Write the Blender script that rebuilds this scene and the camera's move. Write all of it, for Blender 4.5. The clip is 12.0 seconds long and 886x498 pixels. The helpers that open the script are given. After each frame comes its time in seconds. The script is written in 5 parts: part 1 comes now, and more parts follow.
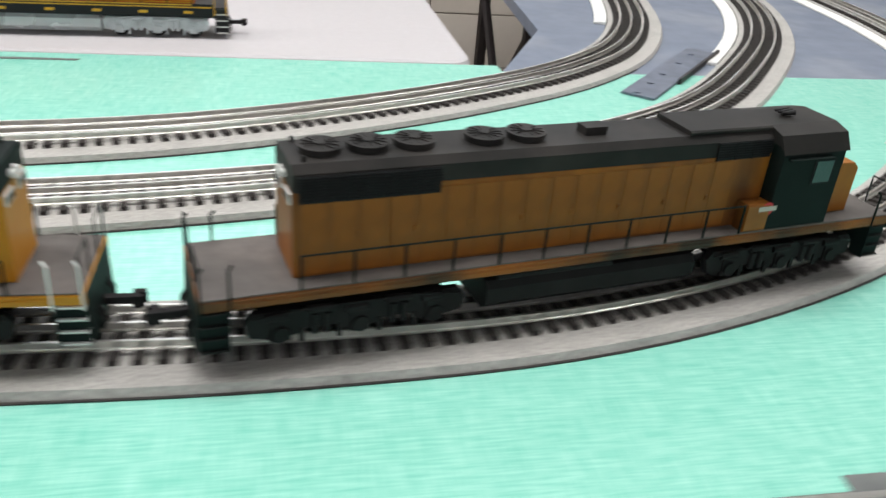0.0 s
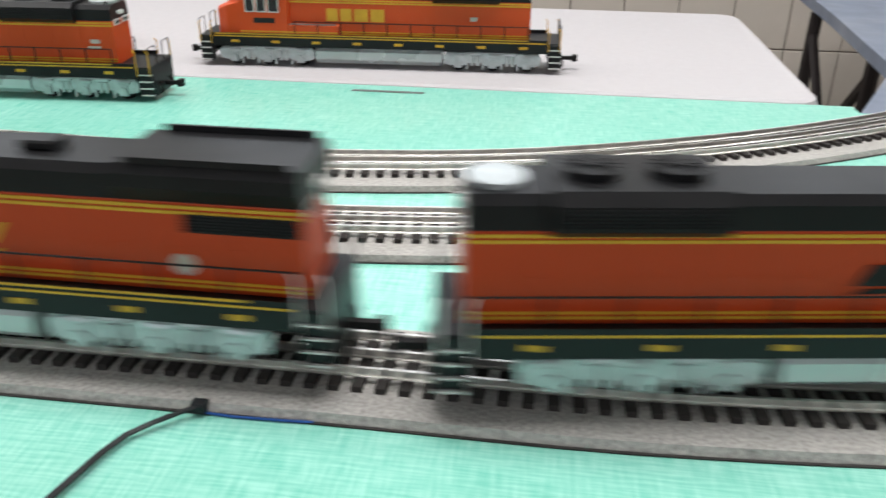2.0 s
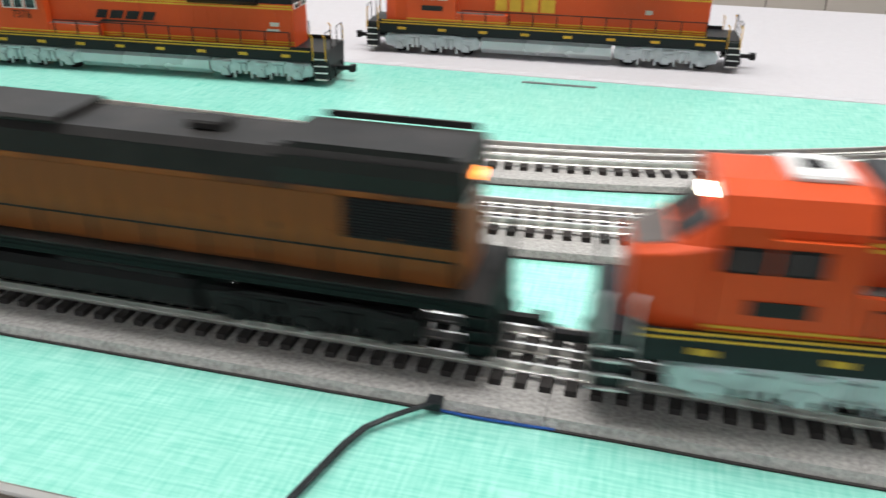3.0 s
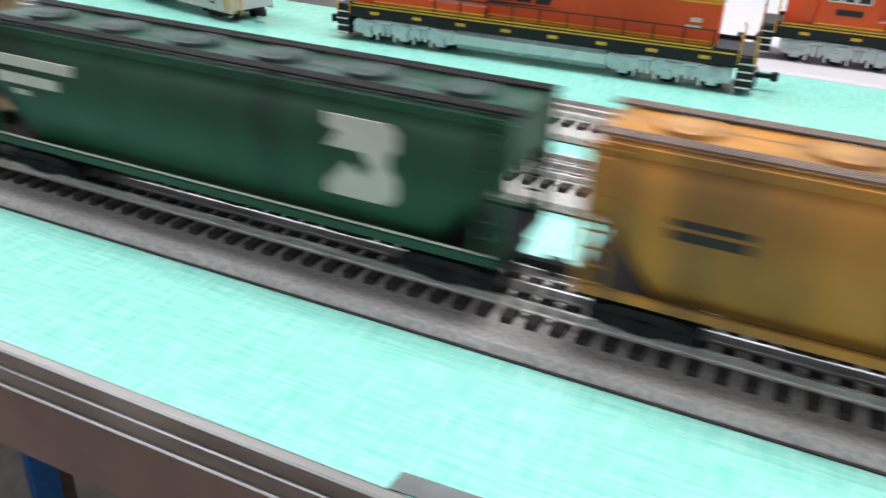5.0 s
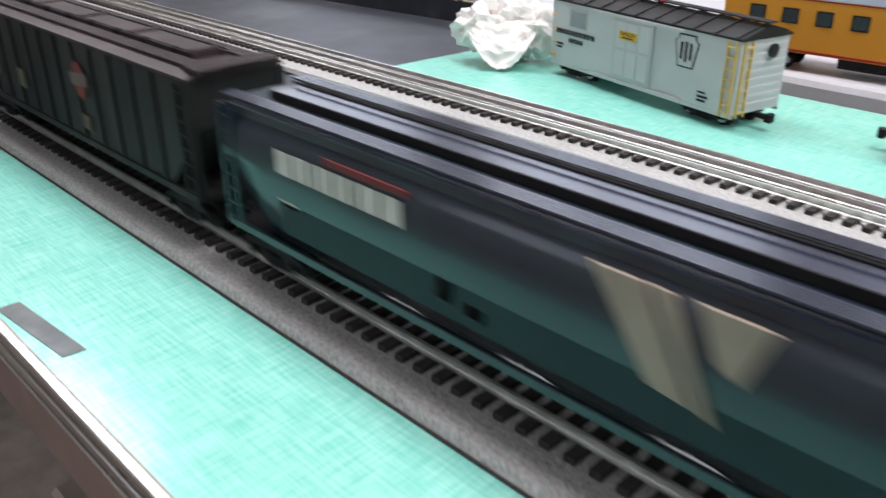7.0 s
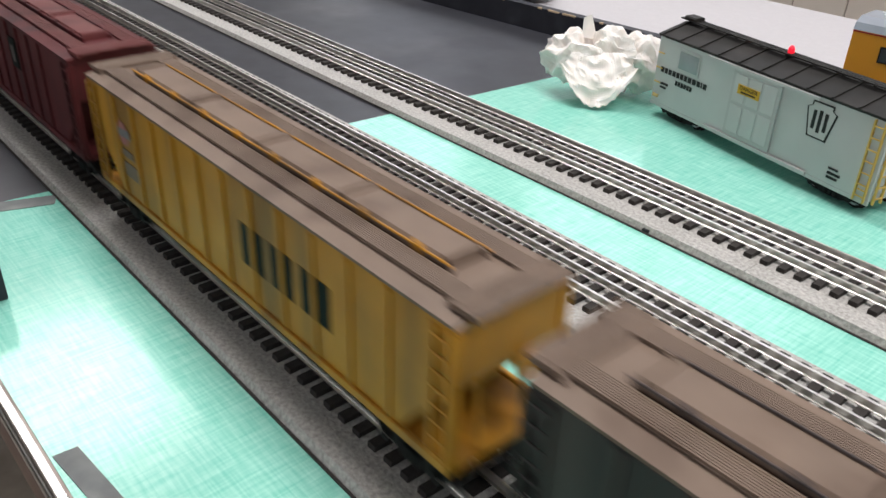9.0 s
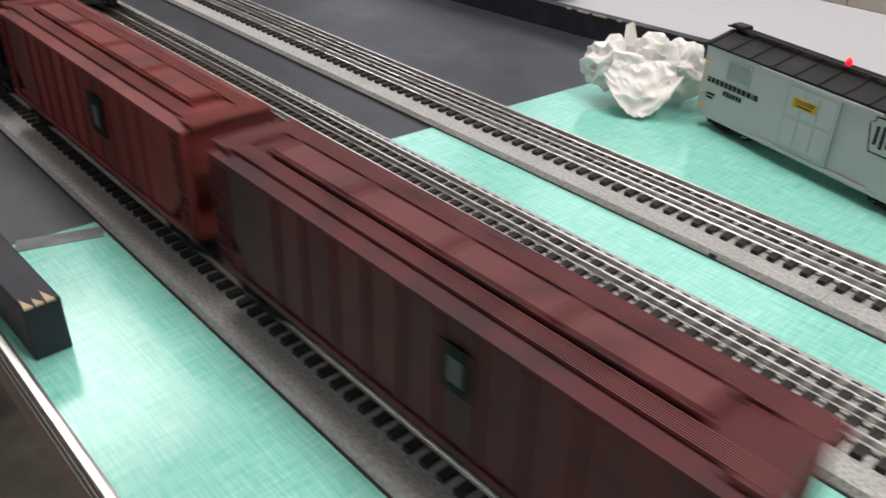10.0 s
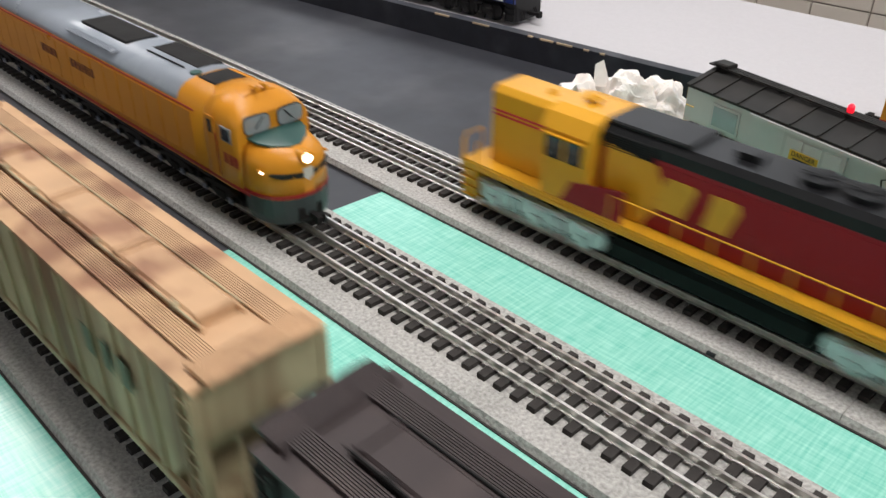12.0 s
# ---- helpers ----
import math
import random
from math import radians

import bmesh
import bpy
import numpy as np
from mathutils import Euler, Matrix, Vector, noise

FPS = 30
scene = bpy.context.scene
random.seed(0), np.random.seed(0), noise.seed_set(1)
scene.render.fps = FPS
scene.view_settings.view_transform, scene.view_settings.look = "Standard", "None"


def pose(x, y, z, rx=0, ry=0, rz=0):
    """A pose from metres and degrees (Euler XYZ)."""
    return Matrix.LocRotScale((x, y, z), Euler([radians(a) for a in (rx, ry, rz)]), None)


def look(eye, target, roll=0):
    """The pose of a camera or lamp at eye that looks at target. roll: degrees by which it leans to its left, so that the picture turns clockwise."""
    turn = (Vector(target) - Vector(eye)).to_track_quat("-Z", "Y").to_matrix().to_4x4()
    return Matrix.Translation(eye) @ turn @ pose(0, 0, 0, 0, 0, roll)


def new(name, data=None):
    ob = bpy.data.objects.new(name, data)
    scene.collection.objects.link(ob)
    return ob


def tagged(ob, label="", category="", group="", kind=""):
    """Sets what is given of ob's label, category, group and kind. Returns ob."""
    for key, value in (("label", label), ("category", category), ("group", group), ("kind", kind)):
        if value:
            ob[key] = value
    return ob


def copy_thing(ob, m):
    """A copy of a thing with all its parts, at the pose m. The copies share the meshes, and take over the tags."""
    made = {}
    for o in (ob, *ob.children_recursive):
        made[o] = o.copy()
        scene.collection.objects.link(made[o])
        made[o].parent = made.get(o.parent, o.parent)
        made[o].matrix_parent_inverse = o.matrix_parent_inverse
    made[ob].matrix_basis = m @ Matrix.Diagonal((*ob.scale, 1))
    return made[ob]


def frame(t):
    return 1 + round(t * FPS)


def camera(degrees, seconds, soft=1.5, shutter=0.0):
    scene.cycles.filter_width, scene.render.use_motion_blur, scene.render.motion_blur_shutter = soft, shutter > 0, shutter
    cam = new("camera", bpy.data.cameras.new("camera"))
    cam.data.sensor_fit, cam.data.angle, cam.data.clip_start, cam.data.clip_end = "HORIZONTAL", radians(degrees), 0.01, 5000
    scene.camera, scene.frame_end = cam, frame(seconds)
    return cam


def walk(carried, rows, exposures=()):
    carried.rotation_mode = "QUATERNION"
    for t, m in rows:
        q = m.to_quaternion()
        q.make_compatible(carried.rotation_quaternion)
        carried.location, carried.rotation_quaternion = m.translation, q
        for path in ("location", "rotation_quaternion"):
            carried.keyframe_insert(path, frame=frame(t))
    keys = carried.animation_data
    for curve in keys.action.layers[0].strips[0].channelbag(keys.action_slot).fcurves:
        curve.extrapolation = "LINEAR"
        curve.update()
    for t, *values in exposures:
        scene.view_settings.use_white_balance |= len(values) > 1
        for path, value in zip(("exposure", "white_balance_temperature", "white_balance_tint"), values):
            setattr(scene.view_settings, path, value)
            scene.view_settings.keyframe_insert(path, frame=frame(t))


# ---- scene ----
cam = camera(56.8, 12.0, 1.5, 0.5)
PATH = [
    (0, (0.866, -0.34, 0.264), (1.252, 1.384, -0.674), 5.1),
    (0.5, (1.001, -0.35, 0.284), (1.226, 1.396, -0.666), 2.9),
    (1, (0.965, -0.338, 0.275), (1.024, 1.43, -0.657), 1.0),
    (1.5, (0.86, -0.326, 0.269), (0.782, 1.456, -0.635), 0.8),
    (2, (0.792, -0.312, 0.256), (0.568, 1.463, -0.638), 0.6),
    (2.5, (0.75, -0.307, 0.249), (0.413, 1.448, -0.648), 0.5),
    (3, (0.714, -0.307, 0.248), (0.27, 1.418, -0.662), 0.7),
    (3.2, (0.701, -0.304, 0.24), (0.207, 1.41, -0.665), 0.4),
    (5, (0.427, -0.294, 0.214), (-0.292, 1.328, -0.711), 2.9),
    (5.5, (0.344, -0.314, 0.236), (-0.466, 1.251, -0.711), 1.5),
    (6, (0.246, -0.305, 0.221), (-0.688, 1.221, -0.673), 1.5),
    (6.5, (0.193, -0.262, 0.213), (-0.956, 1.116, -0.671), 0.2),
    (7, (0.132, -0.191, 0.221), (-1.15, 1.065, -0.661), -0.1),
    (7.5, (0.094, -0.174, 0.221), (-1.237, 1.025, -0.669), -0.5),
    (7.7, (0.083, -0.17, 0.225), (-1.246, 1.017, -0.682), -0.4),
    (9.3, (0.014, -0.15, 0.289), (-1.266, 1.006, -0.723), 2.3),
    (9.5, (0.008, -0.153, 0.293), (-1.258, 1.009, -0.73), 1.8),
    (10, (-0.035, -0.17, 0.302), (-1.287, 0.993, -0.738), 1.8),
    (10.5, (-0.112, -0.185, 0.313), (-1.266, 1.062, -0.743), 1.1),
    (11, (-0.133, -0.139, 0.312), (-1.298, 1.087, -0.756), 0.3),
    (11.5, (-0.122, -0.089, 0.317), (-1.295, 1.124, -0.756), 0.2),
    (12, (-0.109, -0.082, 0.313), (-1.312, 1.125, -0.734), 0.4),
]
walk(cam, [(t, look(eye, target, roll)) for t, eye, target, roll in PATH], ((0, -0.27, 6500, 10), (3, -0.18, 6400, 10), (5, 0.04, 6150, 14), (7, -0.05, 6150, 15), (9.5, -0.5, 6500, 12), (10, -0.6, 6500, 12), (10.7, -0.46, 6500, 12), (12, -0.42, 6500, 11)))

# ---- light ----
world = bpy.data.worlds.new("world")
scene.world = world
world.use_nodes = True
sky = world.node_tree.nodes.new("ShaderNodeTexSky")
sky.sky_type, sky.sun_disc, sky.sun_elevation, sky.sun_rotation = "NISHITA", False, radians(38), radians(200)
world.node_tree.links.new(sky.outputs[0], world.node_tree.nodes["Background"].inputs[0])
world.node_tree.nodes["Background"].inputs[1].default_value = 0.1


def area(x, y, z, sx, sy, watts, colour, rx=0, ry=0, rz=0):
    lamp = bpy.data.lights.new("panel_light", "AREA")
    lamp.shape, lamp.size, lamp.size_y, lamp.energy, lamp.color = "RECTANGLE", sx, sy, watts, colour
    ob = new("panel_light", lamp)
    ob.matrix_world = pose(x, y, z, rx, ry, rz)
    return ob


# daylight in the high north windows, and four ceiling panels
for px in (-3.6, -1.7, 0.2, 2.1):
    area(px, 2.62, 1.5, 1.5, 1.1, 15, (0.94, 0.97, 1.0), -90, 0, 0)
# added daylight-coloured fill for the near sides, in assumed south windows behind the camera
for px in (-2.0, 0.3, 2.6):
    area(px, -3.0, 1.05, 1.5, 1.3, 9, (0.95, 0.98, 1.0), 90, 0, 0)
for px, py, w in ((-3.2, 0.55, 34), (-1.2, 0.5, 42), (0.7, 0.4, 50), (2.7, 0.5, 42)):
    area(px, py, 2.155, 1.2, 0.7, w, (1.0, 0.98, 0.96))

# ---- materials ----
def mat(name, col, rough=0.5, metal=0.0, var=0.12, scale=60.0, bump=0.0, bscale=None, stretch=(1, 1, 1), second=None,
        amount=0.5, sscale=14.0, spec=0.28, coat=0.0, rvar=0.12, sstretch=(1, 1, 1), swidth=0.3):
    """A painted or raw surface: base colour with fine grain, and patches of a second colour."""
    m = bpy.data.materials.new(name)
    m.use_nodes = True
    nt = m.node_tree
    n, l = nt.nodes, nt.links
    b = n["Principled BSDF"]
    b.inputs["Metallic"].default_value = metal
    b.inputs["Specular IOR Level"].default_value = spec
    b.inputs["Coat Weight"].default_value = coat
    b.inputs["Coat Roughness"].default_value = 0.1
    tc = n.new("ShaderNodeTexCoord")

    def noise_at(sc, st, detail=5):
        mp = n.new("ShaderNodeMapping")
        mp.inputs["Scale"].default_value = st
        l.new(tc.outputs["Object"], mp.inputs[0])
        t = n.new("ShaderNodeTexNoise")
        t.inputs["Scale"].default_value = sc
        t.inputs["Detail"].default_value = detail
        l.new(mp.outputs[0], t.inputs[0])
        return t.outputs["Fac"]

    fine = noise_at(scale, stretch)
    ramp = n.new("ShaderNodeMapRange")
    ramp.inputs["From Min"].default_value, ramp.inputs["From Max"].default_value = 0.25, 0.75
    ramp.inputs["To Min"].default_value, ramp.inputs["To Max"].default_value = 1 - var, 1 + var
    l.new(fine, ramp.inputs["Value"])
    base = None
    if second:
        big = noise_at(sscale, sstretch, 3)
        mr = n.new("ShaderNodeMapRange")
        mr.inputs["From Min"].default_value, mr.inputs["From Max"].default_value = 0.77 - swidth / 2 - amount * 0.4, 0.77 + swidth / 2 - amount * 0.4
        l.new(big, mr.inputs["Value"])
        mix = n.new("ShaderNodeMix")
        mix.data_type = "RGBA"
        mix.inputs["A"].default_value, mix.inputs["B"].default_value = (*col, 1), (*second, 1)
        l.new(mr.outputs[0], mix.inputs["Factor"])
        base = mix.outputs["Result"]
    sc = n.new("ShaderNodeVectorMath")
    sc.operation = "SCALE"
    if base:
        l.new(base, sc.inputs[0])
    else:
        sc.inputs[0].default_value = col
    l.new(ramp.outputs[0], sc.inputs["Scale"])
    l.new(sc.outputs[0], b.inputs["Base Color"])
    rr = n.new("ShaderNodeMapRange")
    rr.inputs["To Min"].default_value, rr.inputs["To Max"].default_value = max(0.02, rough - rvar), min(1, rough + rvar)
    l.new(noise_at(scale * 0.4, stretch), rr.inputs["Value"])
    l.new(rr.outputs[0], b.inputs["Roughness"])
    if bump:
        bp = n.new("ShaderNodeBump")
        bp.inputs["Strength"].default_value, bp.inputs["Distance"].default_value = bump, 0.001
        l.new(noise_at(bscale or scale * 2, stretch, 6), bp.inputs["Height"])
        l.new(bp.outputs[0], b.inputs["Normal"])
    return m


def woven(name, c0, c1, rough):
    """Lacquered board printed like woven cloth: fine threads both ways."""
    m = mat(name, c0, rough, 0, 0.04, 40, rvar=0.04, spec=0.5)
    nt = m.node_tree
    n, l = nt.nodes, nt.links
    tc = n.new("ShaderNodeTexCoord")
    facs = []
    for st in ((40, 560, 1), (560, 40, 1)):
        mp = n.new("ShaderNodeMapping")
        mp.inputs["Scale"].default_value = st
        mp.inputs["Rotation"].default_value = (0, 0, 0.02)
        l.new(tc.outputs["Object"], mp.inputs[0])
        t = n.new("ShaderNodeTexNoise")
        t.inputs["Scale"].default_value, t.inputs["Detail"].default_value = 1.0, 3.0
        l.new(mp.outputs[0], t.inputs[0])
        facs.append(t.outputs["Fac"])
    add = n.new("ShaderNodeMath")
    l.new(facs[0], add.inputs[0]); l.new(facs[1], add.inputs[1])
    mr = n.new("ShaderNodeMapRange")
    mr.inputs["From Min"].default_value, mr.inputs["From Max"].default_value = 0.7, 1.36
    l.new(add.outputs[0], mr.inputs["Value"])
    big = n.new("ShaderNodeTexNoise")
    big.inputs["Scale"].default_value = 3.0
    l.new(tc.outputs["Object"], big.inputs[0])
    mul = n.new("ShaderNodeMath"); mul.operation = "MULTIPLY_ADD"
    l.new(big.outputs["Fac"], mul.inputs[0]); mul.inputs[1].default_value = 0.35
    sub = n.new("ShaderNodeMath"); sub.operation = "SUBTRACT"; sub.inputs[1].default_value = 0.17
    l.new(mr.outputs[0], sub.inputs[0]); l.new(sub.outputs[0], mul.inputs[2])
    mix = n.new("ShaderNodeMix"); mix.data_type = "RGBA"
    mix.inputs["A"].default_value, mix.inputs["B"].default_value = (*c0, 1), (*c1, 1)
    l.new(mul.outputs[0], mix.inputs["Factor"])
    l.new(mix.outputs["Result"], n["Principled BSDF"].inputs["Base Color"])
    return m


def glow(name, col, strength):
    m = bpy.data.materials.new(name)
    m.use_nodes = True
    b = m.node_tree.nodes["Principled BSDF"]
    b.inputs["Base Color"].default_value = (*col, 1)
    b.inputs["Emission Color"].default_value = (*col, 1)
    b.inputs["Emission Strength"].default_value = strength
    return m


GREEN = woven("green_board", (0.17, 0.53, 0.425), (0.355, 0.71, 0.605), 0.17)
BLACKTOP = mat("black_board", (0.028, 0.029, 0.036), 0.42, var=0.25, scale=30, second=(0.07, 0.07, 0.078), amount=0.25, sscale=9, spec=0.5)
WHITE = mat("white_plastic", (0.49, 0.47, 0.485), 0.45, var=0.03, scale=200, bump=0.15, bscale=500)
PLANK = mat("grey_paint", (0.165, 0.19, 0.245), 0.6, var=0.12, scale=25, second=(0.24, 0.26, 0.3), amount=0.3, sscale=6, bump=0.1)
FOAM = mat("foam_roadbed", (0.40, 0.385, 0.365), 0.85, var=0.36, scale=420, bump=1.0, bscale=420, second=(0.34, 0.33, 0.31), amount=0.4, sscale=25, spec=0.4)
FOAMTAN = mat("light_roadbed", (0.5, 0.49, 0.44), 0.9, var=0.12, scale=300, bump=0.5, bscale=400)
TIE = mat("tie_plastic", (0.032, 0.028, 0.026), 0.75, var=0.3, scale=150)
RAIL = mat("nickel_rail", (0.85, 0.83, 0.79), 0.36, 1.0, var=0.15, scale=80)
CRAIL = mat("centre_rail", (0.78, 0.76, 0.72), 0.36, 1.0, var=0.15, scale=80)
TILE = mat("wall_tile", (0.56, 0.51, 0.46), 0.35, var=0.05, scale=14, second=(0.5, 0.45, 0.4), amount=0.4, sscale=3)
GROUT = mat("grout", (0.2, 0.17, 0.15), 0.9)
FLOOR = mat("floor_tile", (0.36, 0.31, 0.26), 0.5, var=0.2, scale=20, second=(0.18, 0.15, 0.13), amount=0.4, sscale=4)
PLASTER = mat("plaster", (0.62, 0.61, 0.58), 0.9, var=0.04, scale=8)
CEIL = mat("ceiling_board", (0.75, 0.75, 0.74), 0.95, var=0.04, scale=90)
ALU = mat("aluminium", (0.6, 0.59, 0.57), 0.3, 1.0, var=0.2, scale=40, stretch=(0.1, 1, 1))
# aluminium edging with its brown reflection put into the base colour
EDGE = mat("brown_reflection_metal", (0.2, 0.17, 0.155), 0.4, 0.6, var=0.3, scale=50, stretch=(0.15, 1, 1), second=(0.33, 0.29, 0.26), amount=0.4, sscale=12)
FASCIA = mat("brown_fascia", (0.16, 0.105, 0.085), 0.55, var=0.15, scale=30, second=(0.1, 0.07, 0.06), amount=0.4, sscale=7)
LEG = mat("brown_steel", (0.13, 0.1, 0.09), 0.45, 0.3, var=0.15)
BEIGE = mat("beige_laminate", (0.33, 0.26, 0.22), 0.5, var=0.1, scale=30)
BLUEBOX = mat("blue_card", (0.02, 0.11, 0.33), 0.6)
CARD = mat("white_card", (0.42, 0.38, 0.37), 0.7)
REDCARD = mat("red_card", (0.5, 0.02, 0.03), 0.6)
CABLE = mat("black_cable", (0.012, 0.014, 0.016), 0.45)
BLUEWIRE = mat("blue_wire", (0.02, 0.08, 0.3), 0.4)
DARKWOOD = mat("black_paint_wood", (0.022, 0.023, 0.03), 0.5, var=0.3, scale=40, second=(0.06, 0.06, 0.07), amount=0.2)
RAWWOOD = mat("raw_wood", (0.5, 0.37, 0.24), 0.8)
TAPE = mat("grey_tape", (0.13, 0.14, 0.14), 0.5, var=0.25, scale=60, second=(0.2, 0.21, 0.2), amount=0.4, sscale=25)
STEEL = mat("zinc_steel", (0.17, 0.19, 0.24), 0.45, 0.7, var=0.2, scale=50)
IRON = mat("black_iron", (0.025, 0.02, 0.02), 0.5, 0.4)
TISSUE = mat("tissue_paper", (0.82, 0.775, 0.735), 0.95, var=0.04, scale=60, bump=0.4, bscale=300)
TISSUE.node_tree.nodes["Principled BSDF"].inputs["Subsurface Weight"].default_value = 0.5
TISSUE.node_tree.nodes["Principled BSDF"].inputs["Subsurface Radius"].default_value = (0.012, 0.011, 0.01)
ORANGE = mat("orange_paint", (0.5, 0.058, 0.013), 0.38, var=0.08, scale=25)
BRIGHTO = mat("bright_orange", (0.6, 0.075, 0.015), 0.35, var=0.06, scale=25)
BLACK = mat("black_paint", (0.007, 0.007, 0.008), 0.4, var=0.2, scale=40)
DUSTY = mat("dusty_black", (0.014, 0.013, 0.012), 0.6, var=0.25, scale=30, second=(0.038, 0.033, 0.03), amount=0.35, sscale=20)
DECK = mat("dusty_deck", (0.1, 0.09, 0.085), 0.75, var=0.25, scale=60, second=(0.15, 0.13, 0.12), amount=0.5, sscale=20)
DKGREEN = mat("dark_green", (0.006, 0.011, 0.0098), 0.62, var=0.2, scale=30, spec=0.12)
UNDER = mat("grimy_black", (0.012, 0.011, 0.011), 0.65, var=0.3, scale=60, spec=0.18)
CNWY = mat("mustard_paint", (0.34, 0.12, 0.013), 0.5, var=0.16, scale=60, second=(0.09, 0.032, 0.01), amount=0.6, sscale=30, sstretch=(1, 1, 0.3), swidth=0.4)
CNWCLEAN = mat("yellow_paint", (0.52, 0.22, 0.012), 0.4, var=0.08, scale=30, second=(0.46, 0.175, 0.012), amount=0.3, sscale=18)
WYEL = mat("worn_yellow", (0.3, 0.095, 0.014), 0.5, var=0.15, scale=30, second=(0.035, 0.02, 0.012), amount=0.62, sscale=20, sstretch=(1, 1, 0.3))
SILVER = mat("silver_paint", (0.5, 0.54, 0.55), 0.35, 0.35, var=0.2, scale=120)
TANK = mat("silver_tank", (0.52, 0.56, 0.56), 0.28, 0.35, var=0.06, scale=30)
STRIPE = mat("yellow_stripe", (0.62, 0.36, 0.03), 0.45)
GRILLE = mat("grille", (0.008, 0.008, 0.009), 0.6)
GLASS = mat("dark_glass", (0.012, 0.016, 0.02), 0.08, spec=0.8, rvar=0.02)
CLEARGLASS = mat("grey_glass", (0.25, 0.27, 0.28), 0.1, spec=0.8, rvar=0.03)
WHITEP = mat("white_paint", (0.72, 0.72, 0.7), 0.5)
LETTERY = mat("gold_letters", (0.6, 0.33, 0.03), 0.5)
LETTERK = mat("black_letters", (0.012, 0.012, 0.012), 0.5)
LETTERW = mat("dull_white_letters", (0.5, 0.47, 0.42), 0.6)
REDP = mat("red_letters", (0.5, 0.03, 0.04), 0.5)
LAMPO = glow("amber_lamp", (1.0, 0.3, 0.05), 6)
LAMPW = glow("warm_headlight", (1.0, 0.9, 0.7), 14)
LAMPR = glow("red_beacon", (0.9, 0.01, 0.03), 1.2)
BRASS = mat("brass", (0.6, 0.42, 0.14), 0.35, 0.9)

# ---- mesh tools: millimetres in, metres out ----
class Mesh:
    def __init__(self):
        self.v, self.f = [], []

    def add(self, vs, fs):
        k = len(self.v)
        self.v += vs
        self.f += [tuple(i + k for i in f) for f in fs]
        return self

    def box(self, x0, x1, y0, y1, z0, z1, c=0.0):
        """A box, its long edges chamfered by c."""
        if c:
            return self.prism_x([(y0 + c, z0), (y1 - c, z0), (y1, z0 + c), (y1, z1 - c), (y1 - c, z1), (y0 + c, z1), (y0, z1 - c), (y0, z0 + c)], x0, x1)
        vs = [(x, y, z) for x in (x0, x1) for y in (y0, y1) for z in (z0, z1)]
        return self.add(vs, [(0, 1, 3, 2), (4, 6, 7, 5), (0, 4, 5, 1), (2, 3, 7, 6), (0, 2, 6, 4), (1, 5, 7, 3)])

    def loft(self, rings, cap=True):
        n = len(rings[0])
        vs = [p for r in rings for p in r]
        fs = []
        for a in range(len(rings) - 1):
            for i in range(n):
                j = (i + 1) % n
                fs.append((a * n + i, a * n + j, (a + 1) * n + j, (a + 1) * n + i))
        if cap:
            fs.append(tuple(range(n - 1, -1, -1)))
            fs.append(tuple((len(rings) - 1) * n + i for i in range(n)))
        return self.add(vs, fs)

    def prism_x(self, prof, x0, x1):
        return self.loft([[(x, y, z) for y, z in prof] for x in (x0, x1)])

    def prism_y(self, prof, y0, y1):
        return self.loft([[(x, y, z) for x, z in prof] for y in (y1, y0)])

    def prism_z(self, prof, z0, z1):
        return self.loft([[(x, y, z) for x, y in prof] for z in (z0, z1)])

    def cyl(self, p0, p1, r, n=10, r1=None):
        a, b = Vector(p0), Vector(p1)
        d = (b - a).normalized()
        u = d.orthogonal().normalized()
        w = d.cross(u)
        r1 = r if r1 is None else r1
        return self.loft([[tuple(c + (u * math.cos(2 * math.pi * i / n) + w * math.sin(2 * math.pi * i / n)) * q) for i in range(n)] for c, q in ((a, r), (b, r1))])

    def rod(self, pts, r, n=6):
        for a, b in zip(pts, pts[1:]):
            self.cyl(a, b, r, n)
        return self


TALL = 1.0          # height factor of the vehicle that is being built


def part(name, m, material, parent=None, label="", smooth=False, unit=0.001, bevel=0):
    me = bpy.data.meshes.new(name)
    me.from_pydata([(x * unit, y * unit, z * unit * TALL) for x, y, z in m.v], [], m.f)
    bm = bmesh.new()
    bm.from_mesh(me)
    bmesh.ops.recalc_face_normals(bm, faces=bm.faces)
    if bevel:
        bmesh.ops.bevel(bm, geom=[e for e in bm.edges if e.calc_face_angle(0) > 0.5], offset=bevel * unit, segments=2, profile=0.5, affect="EDGES", clamp_overlap=True)
    bm.to_mesh(me)
    bm.free()
    me.materials.append(material)
    if smooth:
        me.shade_smooth()
        for p in me.polygons:
            p.use_smooth = len(p.vertices) <= 4
    ob = new(name, me)
    if parent:
        ob.parent = parent
    if label:
        tagged(ob, label)
    return ob


def blocks(name, m, material, parent):
    """Each box of m as a part of its own."""
    for k in range(0, len(m.v), 8):
        b = Mesh()
        b.add(m.v[k:k + 8], [(0, 1, 3, 2), (4, 6, 7, 5), (0, 4, 5, 1), (2, 3, 7, 6), (0, 2, 6, 4), (1, 5, 7, 3)])
        part(name, b, material, parent)


def again(ob, x=0, y=0, z=0, rz=0):
    """One more object on the same mesh, under the same parent, moved by millimetres."""
    o = ob.copy()
    scene.collection.objects.link(o)
    o.matrix_basis = pose(x / 1000, y / 1000, z / 1000, 0, 0, rz) @ ob.matrix_basis
    return o


def thing(name, label, category, m=None, group="", kind=""):
    e = new(name)
    e.empty_display_size = 0.02
    tagged(e, label, category, group, kind)
    if m is not None:
        e.matrix_basis = m
    return e


